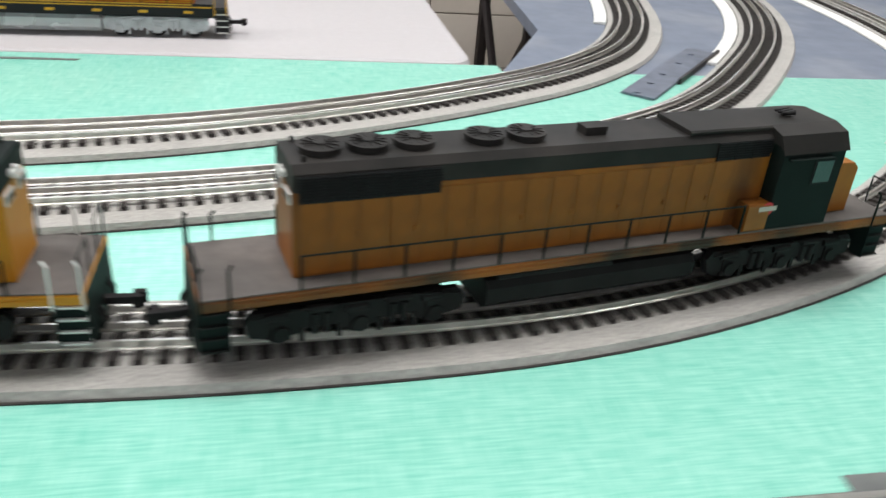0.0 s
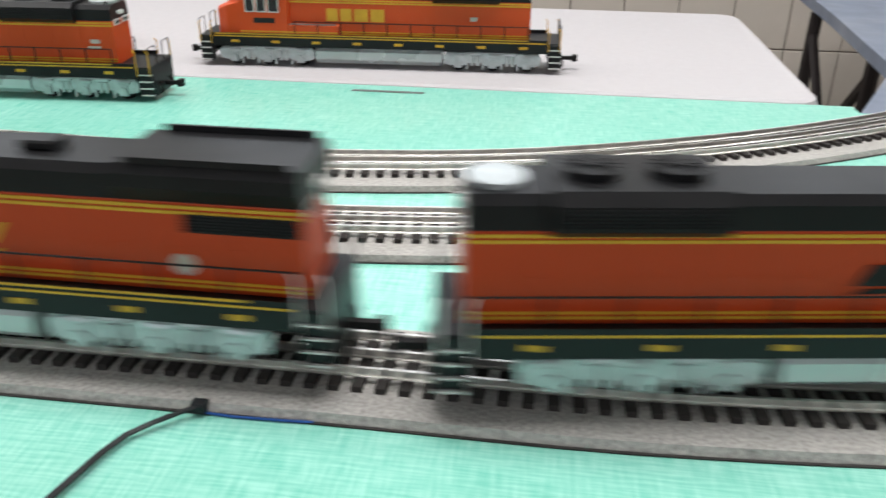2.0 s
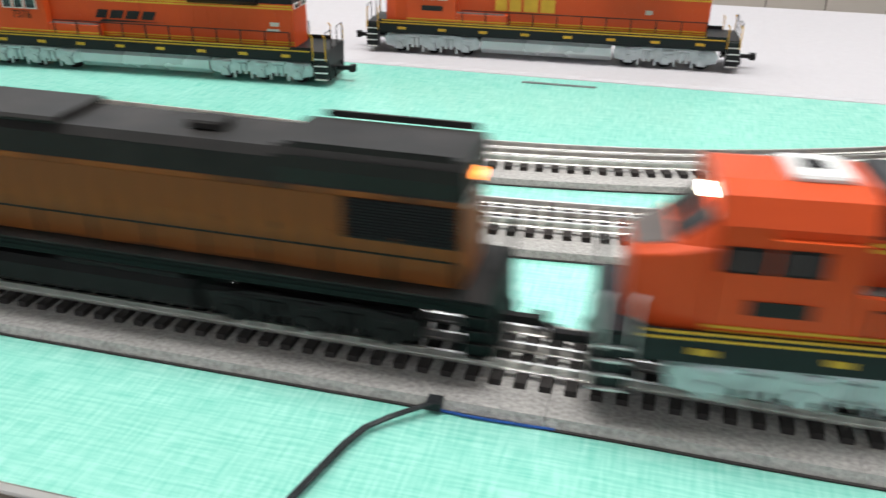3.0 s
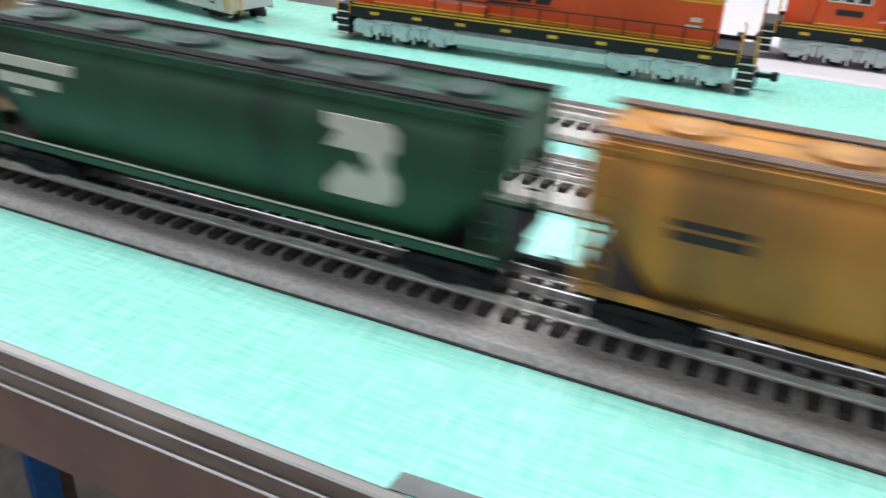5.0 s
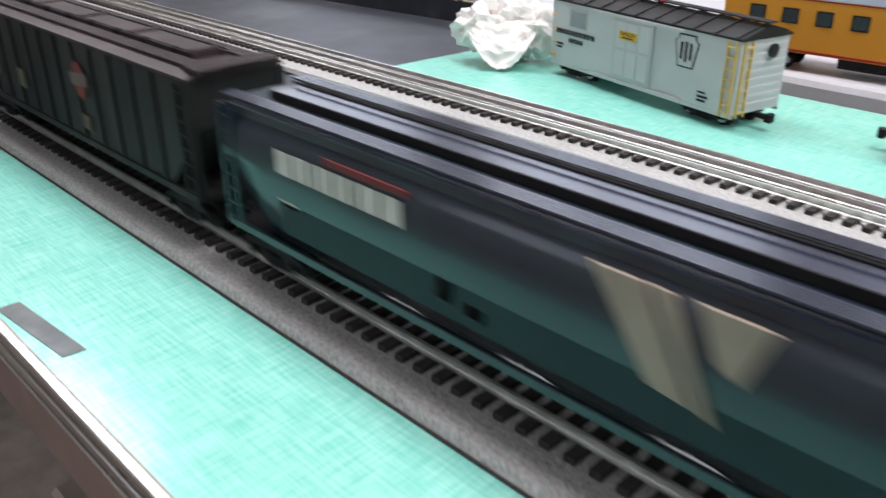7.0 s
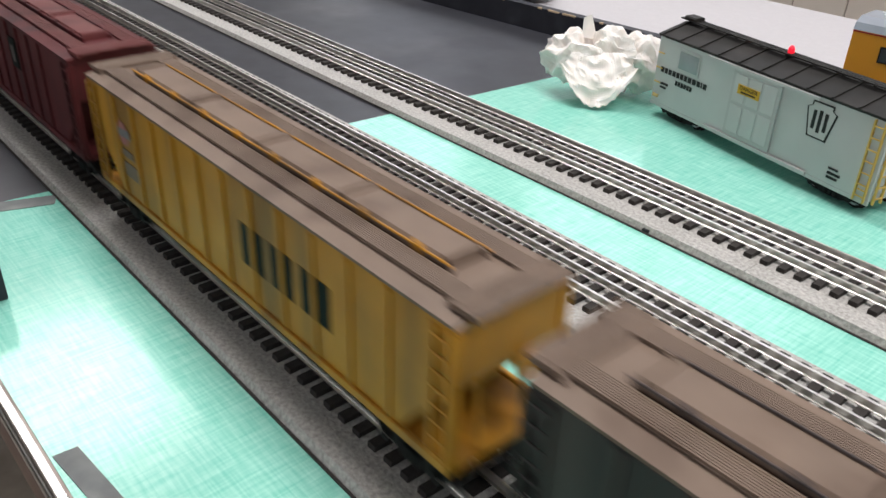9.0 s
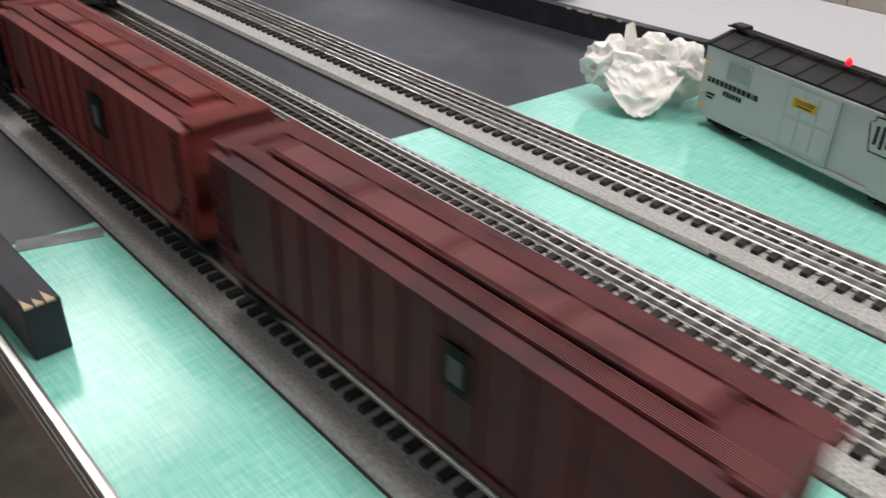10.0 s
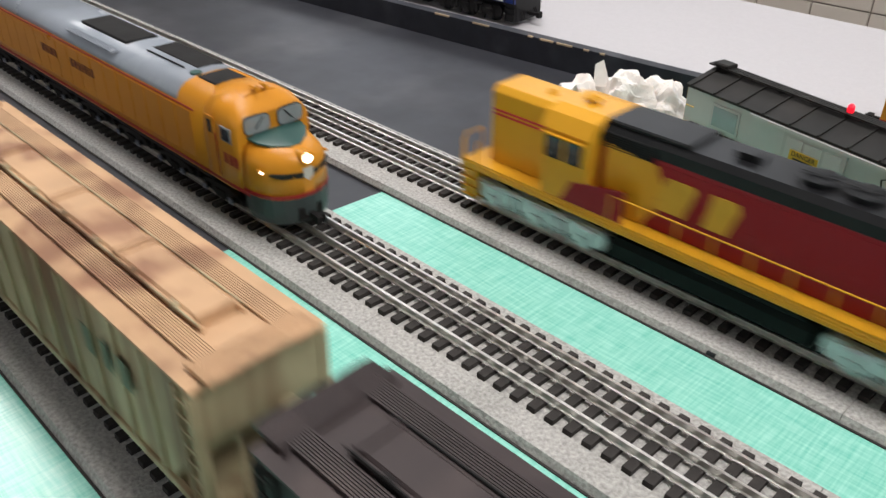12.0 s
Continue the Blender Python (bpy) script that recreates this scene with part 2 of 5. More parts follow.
def writing(name, text, size, material, parent, x, y, z, label="", rz=0, wide=1.0, slant=0.0):
    """Letters upright on a side that faces -y; x, y, z in millimetres at the middle."""
    cu = bpy.data.curves.new(name, "FONT")
    cu.body, cu.size, cu.align_x, cu.align_y, cu.extrude, cu.shear = text, size / 1000, "CENTER", "CENTER", 0.0001, slant
    tmp = bpy.data.objects.new(name, cu)
    scene.collection.objects.link(tmp)
    bpy.context.view_layer.update()
    me = bpy.data.meshes.new_from_object(tmp.evaluated_get(bpy.context.evaluated_depsgraph_get()))
    bpy.data.objects.remove(tmp)
    me.transform(Matrix.Diagonal((wide, 1, 1, 1)))
    me.materials.clear()
    me.materials.append(material)
    ob = new(name, me)
    ob.parent = parent
    ob.matrix_basis = pose(x / 1000, y / 1000, z / 1000, 90, 0, rz)
    if label:
        tagged(ob, label)
    return ob


def bars(name, widths, x, y, z, h, material, parent, gap=1.5, slant=0.0, side=-1, rise=0.0):
    """A row of plain slanted blocks in place of a name."""
    total = sum(widths) + gap * (len(widths) - 1)
    a = x - total / 2
    for w in widths:
        zc = z + rise * (a - x)
        m = Mesh().prism_y([(a, zc - h / 2), (a + w, zc - h / 2), (a + w + slant * h, zc + h / 2), (a + slant * h, zc + h / 2)], y, y + 0.25 * side)
        part(name + "_block", m, material, parent)
        a += w + gap

# ---- the lines of the three tracks ----
def spline(ctrl, step=0.01):
    """A smooth line through the plan's points, evenly stepped; s is 0 where it passes x = 0."""
    p = [Vector((*c, 0)) for c in ctrl]
    p = [2 * p[0] - p[1]] + p + [2 * p[-1] - p[-2]]
    dense = []
    for a, b, c, d in zip(p, p[1:], p[2:], p[3:]):
        n = max(2, int((c - b).length / 0.004))
        ta = ((c - b).length / max(1e-6, (b - a).length + (c - b).length))
        m1 = ((b - a) / max(1e-6, (b - a).length) * (c - b).length + (c - b) * ((b - a).length / (c - b).length)) / (1 + (b - a).length / (c - b).length)
        m2 = ((c - b) * ((d - c).length / (c - b).length) + (d - c) / max(1e-6, (d - c).length) * (c - b).length) / (1 + (d - c).length / (c - b).length)
        for i in range(n):
            u = i / n
            dense.append(b * (2 * u**3 - 3 * u**2 + 1) + m1 * (u**3 - 2 * u**2 + u) + c * (3 * u**2 - 2 * u**3) + m2 * (u**3 - u**2))
    dense.append(p[-2])
    pts = np.array([(q.x, q.y) for q in dense])
    s = np.concatenate([[0], np.cumsum(np.hypot(*np.diff(pts, axis=0).T))])
    k = np.interp(0, pts[:, 0][:np.argmax(pts[:, 0] > 0.2) + 1], s[:np.argmax(pts[:, 0] > 0.2) + 1])
    return s - k, pts


def along(line, s):
    S, P = line
    at = lambda q: np.array([np.interp(q, S, P[:, 0]), np.interp(q, S, P[:, 1])])
    a, b = at(s - 0.004), at(s + 0.004)
    return at(s), math.atan2(b[1] - a[1], b[0] - a[0])


R1 = 0.91
T1 = spline([(-7.2, 0.046), (-3, 0.046), (0, 0.046), (0.7, 0.046), (0.86, 0.046)] + [(0.86 + R1 * math.sin(a), 0.046 + R1 * (1 - math.cos(a))) for a in (0.2, 0.4, 0.58, 0.75)] + [
    (1.65, 0.43), (1.746, 0.565), (1.815, 0.72), (1.856, 0.88), (1.9, 1.2), (1.99, 1.55), (2.2, 1.85), (2.6, 2.02), (3.2, 2.05), (7.4, 2.05)])
T2 = spline([(-7.2, 0.218), (-3, 0.218), (-0.6, 0.217), (0, 0.213), (0.4, 0.209), (0.6, 0.21), (0.76, 0.226), (0.93, 0.262), (1.097, 0.32), (1.28, 0.424),
             (1.475, 0.635), (1.572, 0.775), (1.65, 0.93), (1.718, 1.135), (1.78, 1.5), (1.95, 1.85), (2.3, 2.1), (2.8, 2.18), (7.4, 2.185)])
T3 = spline([(-7.2, 0.357), (-3, 0.357), (-0.6, 0.356), (-0.2, 0.353), (0.3, 0.335), (0.61, 0.331), (0.77, 0.358), (0.92, 0.411), (1.06, 0.48), (1.19, 0.565),
             (1.295, 0.67), (1.385, 0.83), (1.44, 1.0), (1.5, 1.35), (1.65, 1.75), (1.95, 2.1), (2.4, 2.28), (3.2, 2.32), (7.4, 2.32)])
BED, TIETOP, RAILTOP = 0.005, 0.0082, 0.0135


def sweep(line, prof, s0, s1, step, material, name, parent, label=""):
    """A closed profile of (offset, height) in metres drawn along a track."""
    m = Mesh()
    n = max(2, int(round((s1 - s0) / step)) + 1)
    rings = []
    for s in np.linspace(s0, s1, n):
        (x, y), h = along(line, s)
        rings.append([(x - math.sin(h) * o, y + math.cos(h) * o, z) for o, z in prof])
    m.loft(rings)
    return part(name, m, material, parent, label, unit=1)


def track(line, name, label, joint, joint0, near, s_end):
    e = thing(name, label, "track", kind="structure")
    bed = [(-0.048, 0.0003), (0.0365, 0.0003), (0.0345, BED), (-0.0455, BED)]
    edges = sorted({-7.1, s_end} | {joint0 + joint * k for k in range(-40, 40) if -7.0 < joint0 + joint * k < s_end - 0.1})
    for a, b in zip(edges, edges[1:]):
        sweep(line, bed, a + 0.0002, b - 0.0002, 0.03, FOAM, "roadbed_section", e)
    for off, w, h, ma, rn in ((-0.0170, 0.0009, RAILTOP, RAIL, "running_rail"), (0.0170, 0.0009, RAILTOP, RAIL, "running_rail"), (0.0, 0.0008, RAILTOP, CRAIL, "centre_rail")):
        sweep(line, [(off - w * 1.7, TIETOP), (off + w * 1.7, TIETOP), (off + w * 1.7, TIETOP + 0.0007), (off + w * 0.5, TIETOP + 0.0013), (off + w * 0.5, h - 0.0016), (off + w, h - 0.0012), (off + w, h),
                     (off - w, h), (off - w, h - 0.0012), (off - w * 0.5, h - 0.0016), (off - w * 0.5, TIETOP + 0.0013), (off - w * 1.7, TIETOP + 0.0007)], -7.1, s_end, 0.03, ma, rn, e)
    # shadow under the foam's near edge, drawn as a thin dark strip
    sweep(line, [(-0.0496, 0.0002), (-0.0482, 0.0002), (-0.0482, 0.0011), (-0.0496, 0.0009)], -7.1, 1.35, 0.03, TIE, "gap_shadow_strip", e)
    # lit inner bevel of the curve on the deck, drawn as a white strip
    sweep(line, [(0.037, 0.0002), (0.056, 0.0002), (0.0555, 0.0022), (0.037, 0.0046)], 1.58, 3.0, 0.03, WHITEP, "lit_bevel_strip", e, "lit inner bevel of the roadbed, drawn as a white strip")
    # ties: those that pass close by are pieces, the rest one mesh
    tie = Mesh().prism_x([(-27.6, 5.0), (27.6, 5.0), (27.2, 8.2), (-27.2, 8.2)], -2.9, 2.9)
    first, rest = None, Mesh()
    for k in range(int(-7.05 / TIESTEP), int(s_end / TIESTEP)):
        s = k * TIESTEP
        (x, y), h = along(line, s)
        if near[0] < s < near[1]:
            o = part("tie", tie, TIE, e) if first is None else again(first)
            first = first or o
            o.matrix_basis = pose(x, y, 0, 0, 0, math.degrees(h))
        else:
            M = pose(x, y, 0, 0, 0, math.degrees(h))
            rest.add([tuple(M @ Vector((a / 1000, b / 1000, c / 1000))) for a, b, c in tie.v], tie.f)
    tagged(part("ties_further_along", rest, TIE, e, unit=1), kind="stuff")
    return e


TIESTEP = 0.0124
track(T1, "track_1", "three-rail track with dark ties on grey foam roadbed", 0.137, 0.0, (-1.1, 1.7), 7.3)
track(T2, "track_2", "three-rail track with dark ties on grey foam roadbed, between the others", 0.26, -0.435, (-1.2, 1.6), 7.4)
track(T3, "track_3", "three-rail track with dark ties on grey foam roadbed, rearmost", 0.257, -0.189, (-1.2, 1.6), 7.4)

# ---- tables and boards ----
def slab(name, outline, z0, z1, material, label, category, kind="structure", bevel=0.0):
    m = Mesh().prism_z(outline, z0, z1)
    ob = part(name, m, material, None, label, unit=1, bevel=bevel)
    return tagged(ob, "", category, "", kind)


def joint(y):
    """Where the joint of the green and the black board lies, a little askew."""
    return -0.5886 + 0.069 * y


G0, G1 = joint(-0.098), joint(0.606)
slab("green_tabletop", [(G0, -0.098), (2.05, -0.098), (2.05, 0.6), (1.124, 0.582), (1.124, 0.606), (G1, 0.606)], -0.018, 0, GREEN, "green woven-patterned lacquered tabletop under the tracks", "tabletop")
slab("black_tabletop", [(-7.3, -0.098), (G0 - 0.001, -0.098), (G1 - 0.001, 0.606), (G1 - 0.001, 0.70), (-7.3, 0.70)], -0.0185, -0.0005, BLACKTOP, "dull black tabletop adjoining the green one", "tabletop")
slab("grey_plank_deck", [(1.126, 0.584), (2.05, 0.602), (2.3, 0.62), (2.5, 1.75), (7.5, 1.85), (7.5, 2.5), (2.2, 2.5), (1.3, 1.9), (1.262, 1.17), (1.232, 0.80)], -0.02, -0.0006, PLANK, "blue-grey painted board deck carrying the curved tracks", "board")


def folding_table(x0, x1, y0, y1, label):
    t = thing("folding_table", label, "table")
    top = Mesh()
    r = 0.035
    def ring(ins, z):
        out = []
        for cx, cy, a0 in ((x1 - r, y1 - r, 0), (x0 + r, y1 - r, 90), (x0 + r, y0 + r, 180), (x1 - r, y0 + r, 270)):
            for k in range(5):
                a = radians(a0 + k * 22.5)
                out.append((cx + (r - ins) * math.cos(a), cy + (r - ins) * math.sin(a), z))
        return out
    top.loft([ring(0.004, -0.045), ring(0.0, -0.04), ring(0.0, -0.008), ring(0.003, -0.002), ring(0.009, 0.0)])
    part("tabletop", top, WHITE, t, unit=1)
    for lx in (x0 + 0.15, x1 - 0.15):
        for ly in (y0 + 0.08, y1 - 0.08):
            part("leg", Mesh().cyl((lx, ly, -0.76), (lx, ly, -0.04), 0.013, 12), STEEL, t, unit=1)
        part("brace", Mesh().cyl((lx, y0 + 0.08, -0.4), (lx, y1 - 0.08, -0.4), 0.009, 8), STEEL, t, unit=1)
    return t


folding_table(0.012, 1.1, 0.614, 1.14, "white plastic folding table with rounded corners behind the layout")
folding_table(-1.75, 0.004, 0.684, 1.085, "white plastic folding table behind the black barrier")
# black board along the back of the black table
bar = thing("barrier_board", "black painted barrier board with a chipped top edge", "board")
M = Mesh().box(-1.75, 0, 0, 0.014, -0.0005, 0.03)
part("board", M, DARKWOOD, bar, unit=1)
rnd = random.Random(4)
for k in range(22):
    a = -rnd.uniform(0.02, 1.2)
    part("chip", Mesh().box(a, a + rnd.uniform(0.004, 0.03), -0.0004, rnd.uniform(0.001, 0.003), 0.0285, 0.0304), RAWWOOD, bar, unit=1)
bar.matrix_basis = pose(-0.40, 0.668, 0, 0, 0, 4.6)

# front edge: aluminium edging with ribs, and the brown apron below it
for nm, a, b in (("edge_trim_green", G0, 2.05), ("edge_trim_black", -7.3, G0 - 0.002)):
    # bands between the ribs carry a painted brown reflection
    tr_ = tagged(part(nm, Mesh().prism_x([(-0.0982, 0.0004), (-0.1026, 0.0004), (-0.1026, -0.0216), (-0.0982, -0.0216)], a, b), EDGE, None, "ribbed metal table edging, brown reflection painted between bright ribs", unit=1), "", "trim", "", "structure")
    for z, w in ((0.0004, 0.0012), (-0.0098, 0.0007), (-0.0205, 0.0011)):
        part("bright_rib", Mesh().prism_x([(-0.1022, z - w), (-0.1036, z - w), (-0.1042, z), (-0.1036, z + w), (-0.1, z + w)], a, b), ALU, tr_, unit=1)
for nm, a, b in (("apron_front", -7.3, 2.05),):
    tagged(part(nm, Mesh().box(a, b, -0.1015, -0.086, -0.064, -0.0225, 0.002), FASCIA, None, "brown painted apron under the table edge", unit=1), "", "trim", "", "structure")
leg0 = thing("table_leg", "square brown steel table leg", "leg", group="layout table legs")
part("tube", Mesh().prism_z([(-.015, -.012), (-.012, -.015), (.012, -.015), (.015, -.012), (.015, .012), (.012, .015), (-.012, .015), (-.015, .012)], -0.752, -0.0195), LEG, leg0, unit=1)
part("foot", Mesh().cyl((0, 0, -0.76), (0, 0, -0.752), 0.02, 12), CABLE, leg0, unit=1)
leg0.matrix_basis = pose(-0.262, 0.18, 0)
for lx, ly in ((1.5, -0.03), (-1.4, -0.03), (-3.4, -0.03), (-5.4, -0.03), (-7.1, -0.03), (0.02, 0.52), (1.5, 0.52), (-1.4, 0.52), (-3.4, 0.52), (-5.4, 0.52), (-7.1, 0.52)):
    copy_thing(leg0, pose(lx, ly, 0))
tr = thing("deck_trestle", "dark iron angle trestle under the grey deck", "trestle")
for k, (p, q) in enumerate((((1.275, 0.98, -0.76), (1.275, 0.98, -0.021)), ((1.275, 1.30, -0.76), (1.275, 1.30, -0.021)), ((1.275, 0.98, -0.03), (1.255, 1.72, 0.3)))[:2]):
    part("post", Mesh().cyl(p, q, 0.011, 6), IRON, tr, unit=1)
part("diagonal", Mesh().cyl((1.275, 0.985, -0.06), (1.275, 1.30, -0.36), 0.009, 6), IRON, tr, unit=1)
part("diagonal", Mesh().cyl((1.275, 1.30, -0.06), (1.275, 0.985, -0.36), 0.009, 6), IRON, tr, unit=1)
for lx, ly in ((2.3, 1.2), (3.4, 2.1), (5.2, 2.1), (7.2, 2.1), (1.9, 0.9)):
    p_ = thing("support_stand", "dark iron stand under the grey deck", "stand", pose(lx, ly, 0), "deck stands")
    part("tube", Mesh().cyl((0, 0, -0.76), (0, 0, -0.021), 0.012, 8), IRON, p_, unit=1)

# ---- room ----
def room_box(name, x0, x1, y0, y1, z0, z1, ma, label, cat):
    return tagged(part(name, Mesh().box(x0, x1, y0, y1, z0, z1), ma, None, label, unit=1), "", cat, "", "structure")


room_box("floor", -7.8, 8.0, -3.1, 2.8, -0.86, -0.76, FLOOR, "brown floor tiles in shade", "floor")
room_box("ceiling", -7.8, 8.0, -3.1, 2.8, 2.2, 2.3, CEIL, "plain white ceiling", "ceiling")
room_box("wall_west", -7.8, -7.6, -2.98, 2.6, -0.76, 2.2, PLASTER, "plain light wall", "wall")
room_box("wall_east", 7.8, 8.0, -2.98, 2.6, -0.76, 2.2, PLASTER, "plain light wall", "wall")
# unseen south wall behind the camera, its three window openings added for the fill
sw = thing("wall_south", "unseen plain light wall with three openings for added fill light", "wall", kind="structure")
cuts = [(-2.75, -1.25), (-0.45, 1.05), (1.85, 3.35)]
part("lower_wall", Mesh().box(-7.6, 7.8, -3.1, -2.98, -0.76, 0.4), PLASTER, sw, unit=1)
part("upper_wall", Mesh().box(-7.6, 7.8, -3.1, -2.98, 1.7, 2.2), PLASTER, sw, unit=1)
ends = [-7.6] + [v for c in cuts for v in c] + [7.8]
for a, b in zip(ends[::2], ends[1::2]):
    part("pier", Mesh().box(a, b, -3.1, -2.98, 0.4, 1.7), PLASTER, sw, unit=1)
nw = thing("wall_north", "wall of square beige glazed tiles with dark joints and high windows", "wall", kind="structure")
ncuts = [(-4.35, -2.85), (-2.45, -0.95), (-0.55, 0.95), (1.35, 2.85)]
part("lower_wall", Mesh().box(-7.6, 7.8, 2.6, 2.8, -0.76, 0.95), GROUT, nw, unit=1)
part("upper_wall", Mesh().box(-7.6, 7.8, 2.6, 2.8, 2.05, 2.2), PLASTER, nw, unit=1)
ends = [-7.6] + [v for c in ncuts for v in c] + [7.8]
for a, b in zip(ends[::2], ends[1::2]):
    part("pier", Mesh().box(a, b, 2.6, 2.8, 0.95, 2.05), PLASTER, nw, unit=1)
k = 0
for a, b in ncuts:
    k += 1
    w_ = tagged(new("window_%d" % k), "high steel-framed window", "window", "", "structure")
    for u, v, p, q in ((a, b, 0.95, 1.0), (a, b, 2.0, 2.05), (a, a + 0.05, 1.0, 2.0), (b - 0.05, b, 1.0, 2.0), ((a + b) / 2 - 0.02, (a + b) / 2 + 0.02, 1.0, 2.0)):
        part("window_frame", Mesh().box(u, v, 2.575, 2.598, p, q), WHITEP, w_, unit=1)
tile = Mesh().loft([[(s * a, y, t * b) for s, t in ((-1, -1), (1, -1), (1, 1), (-1, 1))] for a, b, y in ((88.5, 95, 0), (88.5, 95, -5), (86.5, 93, -7))])
first, rest = None, Mesh()
for i in range(-42, 43):
    for j in range(15):
        x, z = 1.488 + 0.181 * i, -0.76 + 0.0985 + 0.1945 * j
        if 0.3 < x < 4.0 and z < 0.4:
            o = part("wall_tile", tile, TILE, nw) if first is None else again(first)
            first = first or o
            o.matrix_basis = pose(x, 2.6, z)
        elif -7.5 < x < 7.7 and z < 0.8:
            rest.add([(a / 1000 + x, b / 1000 + 2.6, c / 1000 + z) for a, b, c in tile.v], tile.f)
tagged(part("wall_tiles_further_along", rest, TILE, nw, unit=1), kind="stuff")

# ---- small things of the layout ----
def strip(name, x, y, rz, sx, sy, ma, label, cat, h=0.0006):
    ob = part(name, Mesh().prism_z([(-sx / 2, -sy / 2), (sx / 2 - 0.002, -sy / 2 + 0.0006), (sx / 2, sy / 2), (-sx / 2 + 0.0015, sy / 2)], 0.0002, h), ma, None, label, unit=1)
    ob.matrix_basis = pose(x, y, 0, 0, 0, rz)
    return tagged(ob, "", cat)


strip("tape_strip", -0.268, -0.0878, 5, 0.073, 0.0115, TAPE, "strip of grey tape stuck near the table edge", "tape")
strip("tape_strip", 0.36, -0.091, 3, 0.075, 0.010, TAPE, "strip of grey tape stuck on the table edge", "tape")
strip("tape_strip", 1.165, -0.094, 0, 0.08, 0.012, TAPE, "strip of grey tape stuck on the table edge", "tape")
strip("tape_strip", 0.6145, 0.5815, 0, 0.083, 0.007, TAPE, "thin grey strip of tape on the green board", "tape")
strip("tape_strip", -0.580, -0.032, 72, 0.06, 0.016, TAPE, "strip of grey tape over the joint of the boards", "tape")
# hinge plate that lies over the joint of green board and deck
hp = thing("hinge_plate", "flat grey steel joining plate with screws", "plate")
part("plate", Mesh().box(-0.138, 0.138, -0.02, 0.02, 0.0003, 0.003, 0.001), STEEL, hp, unit=1)
part("rib", Mesh().box(-0.05, 0.142, -0.024, -0.0205, 0.0003, 0.007), IRON, hp, unit=1)
for k in (-0.13, -0.08, -0.03, 0.04, 0.1):
    part("screw", Mesh().cyl((k, 0.004, 0.003), (k, 0.004, 0.0042), 0.004, 10), STEEL, hp, unit=1)
hp.matrix_basis = pose(1.349, 0.5985, 0, 0, 0, 49.5)
# feeder cable and its plug
fc = thing("feeder_cable", "black twin cable plugged into the track and hanging down", "cable")
pts = [(0.632, -0.003, 0.005), (0.624, -0.010, 0.005), (0.614, -0.018, 0.004), (0.605, -0.027, 0.003), (0.600, -0.040, 0.003), (0.597, -0.052, 0.003), (0.593, -0.068, 0.003), (0.589, -0.086, 0.0035), (0.587, -0.1, 0.004), (0.586, -0.109, -0.004), (0.586, -0.111, -0.05), (0.588, -0.111, -0.3)]
part("wire", Mesh().rod([(x, y, z) for x, y, z in pts], 0.0011, 6), CABLE, fc, unit=1)
part("wire", Mesh().rod([(x + 0.0022, y + 0.0006, z + 0.0002) for x, y, z in pts], 0.0011, 6), CABLE, fc, unit=1)
part("plug", Mesh().box(0.629, 0.636, -0.0055, 0.0015, 0.0012, 0.007, 0.001), CABLE, fc, unit=1)
bw = thing("blue_wire", "thin blue wire lying along the roadbed edge", "wire")
part("wire", Mesh().rod([(0.634, -0.003, 0.001), (0.65, -0.004, 0.001), (0.675, -0.0035, 0.001), (0.69, -0.0028, 0.001)], 0.0007, 6), BLUEWIRE, bw, unit=1)
# black wooden block on the table edge
bl = thing("wooden_block", "black painted wooden block with a splintered end", "block")
part("block", Mesh().box(-0.24, 0, 0, 0.021, 0.0003, 0.036), DARKWOOD, bl, unit=1, bevel=0.0012)
for k, (a, b, c) in enumerate(((0.002, 0.006, 0.010), (0.008, 0.012, 0.007), (0.014, 0.018, 0.012))):
    part("splinter", Mesh().prism_z([(-c, a), (0.0006, a - 0.001), (0.0006, b)], 0.0352, 0.0365), RAWWOOD, bl, unit=1)
bl.matrix_basis = pose(-0.453, -0.0925, 0, 0, 0, 1.5)
# clips along the third track
for x, y in ((-0.268, 0.307), (0.24, 0.285)):
    tagged(part("track_clip", Mesh().box(x - 0.0028, x + 0.0028, y - 0.0015, y + 0.0015, 0.0005, 0.003, 0.0006), CABLE, None, "small black clip at the roadbed edge", unit=1), "", "clip", "track clips")


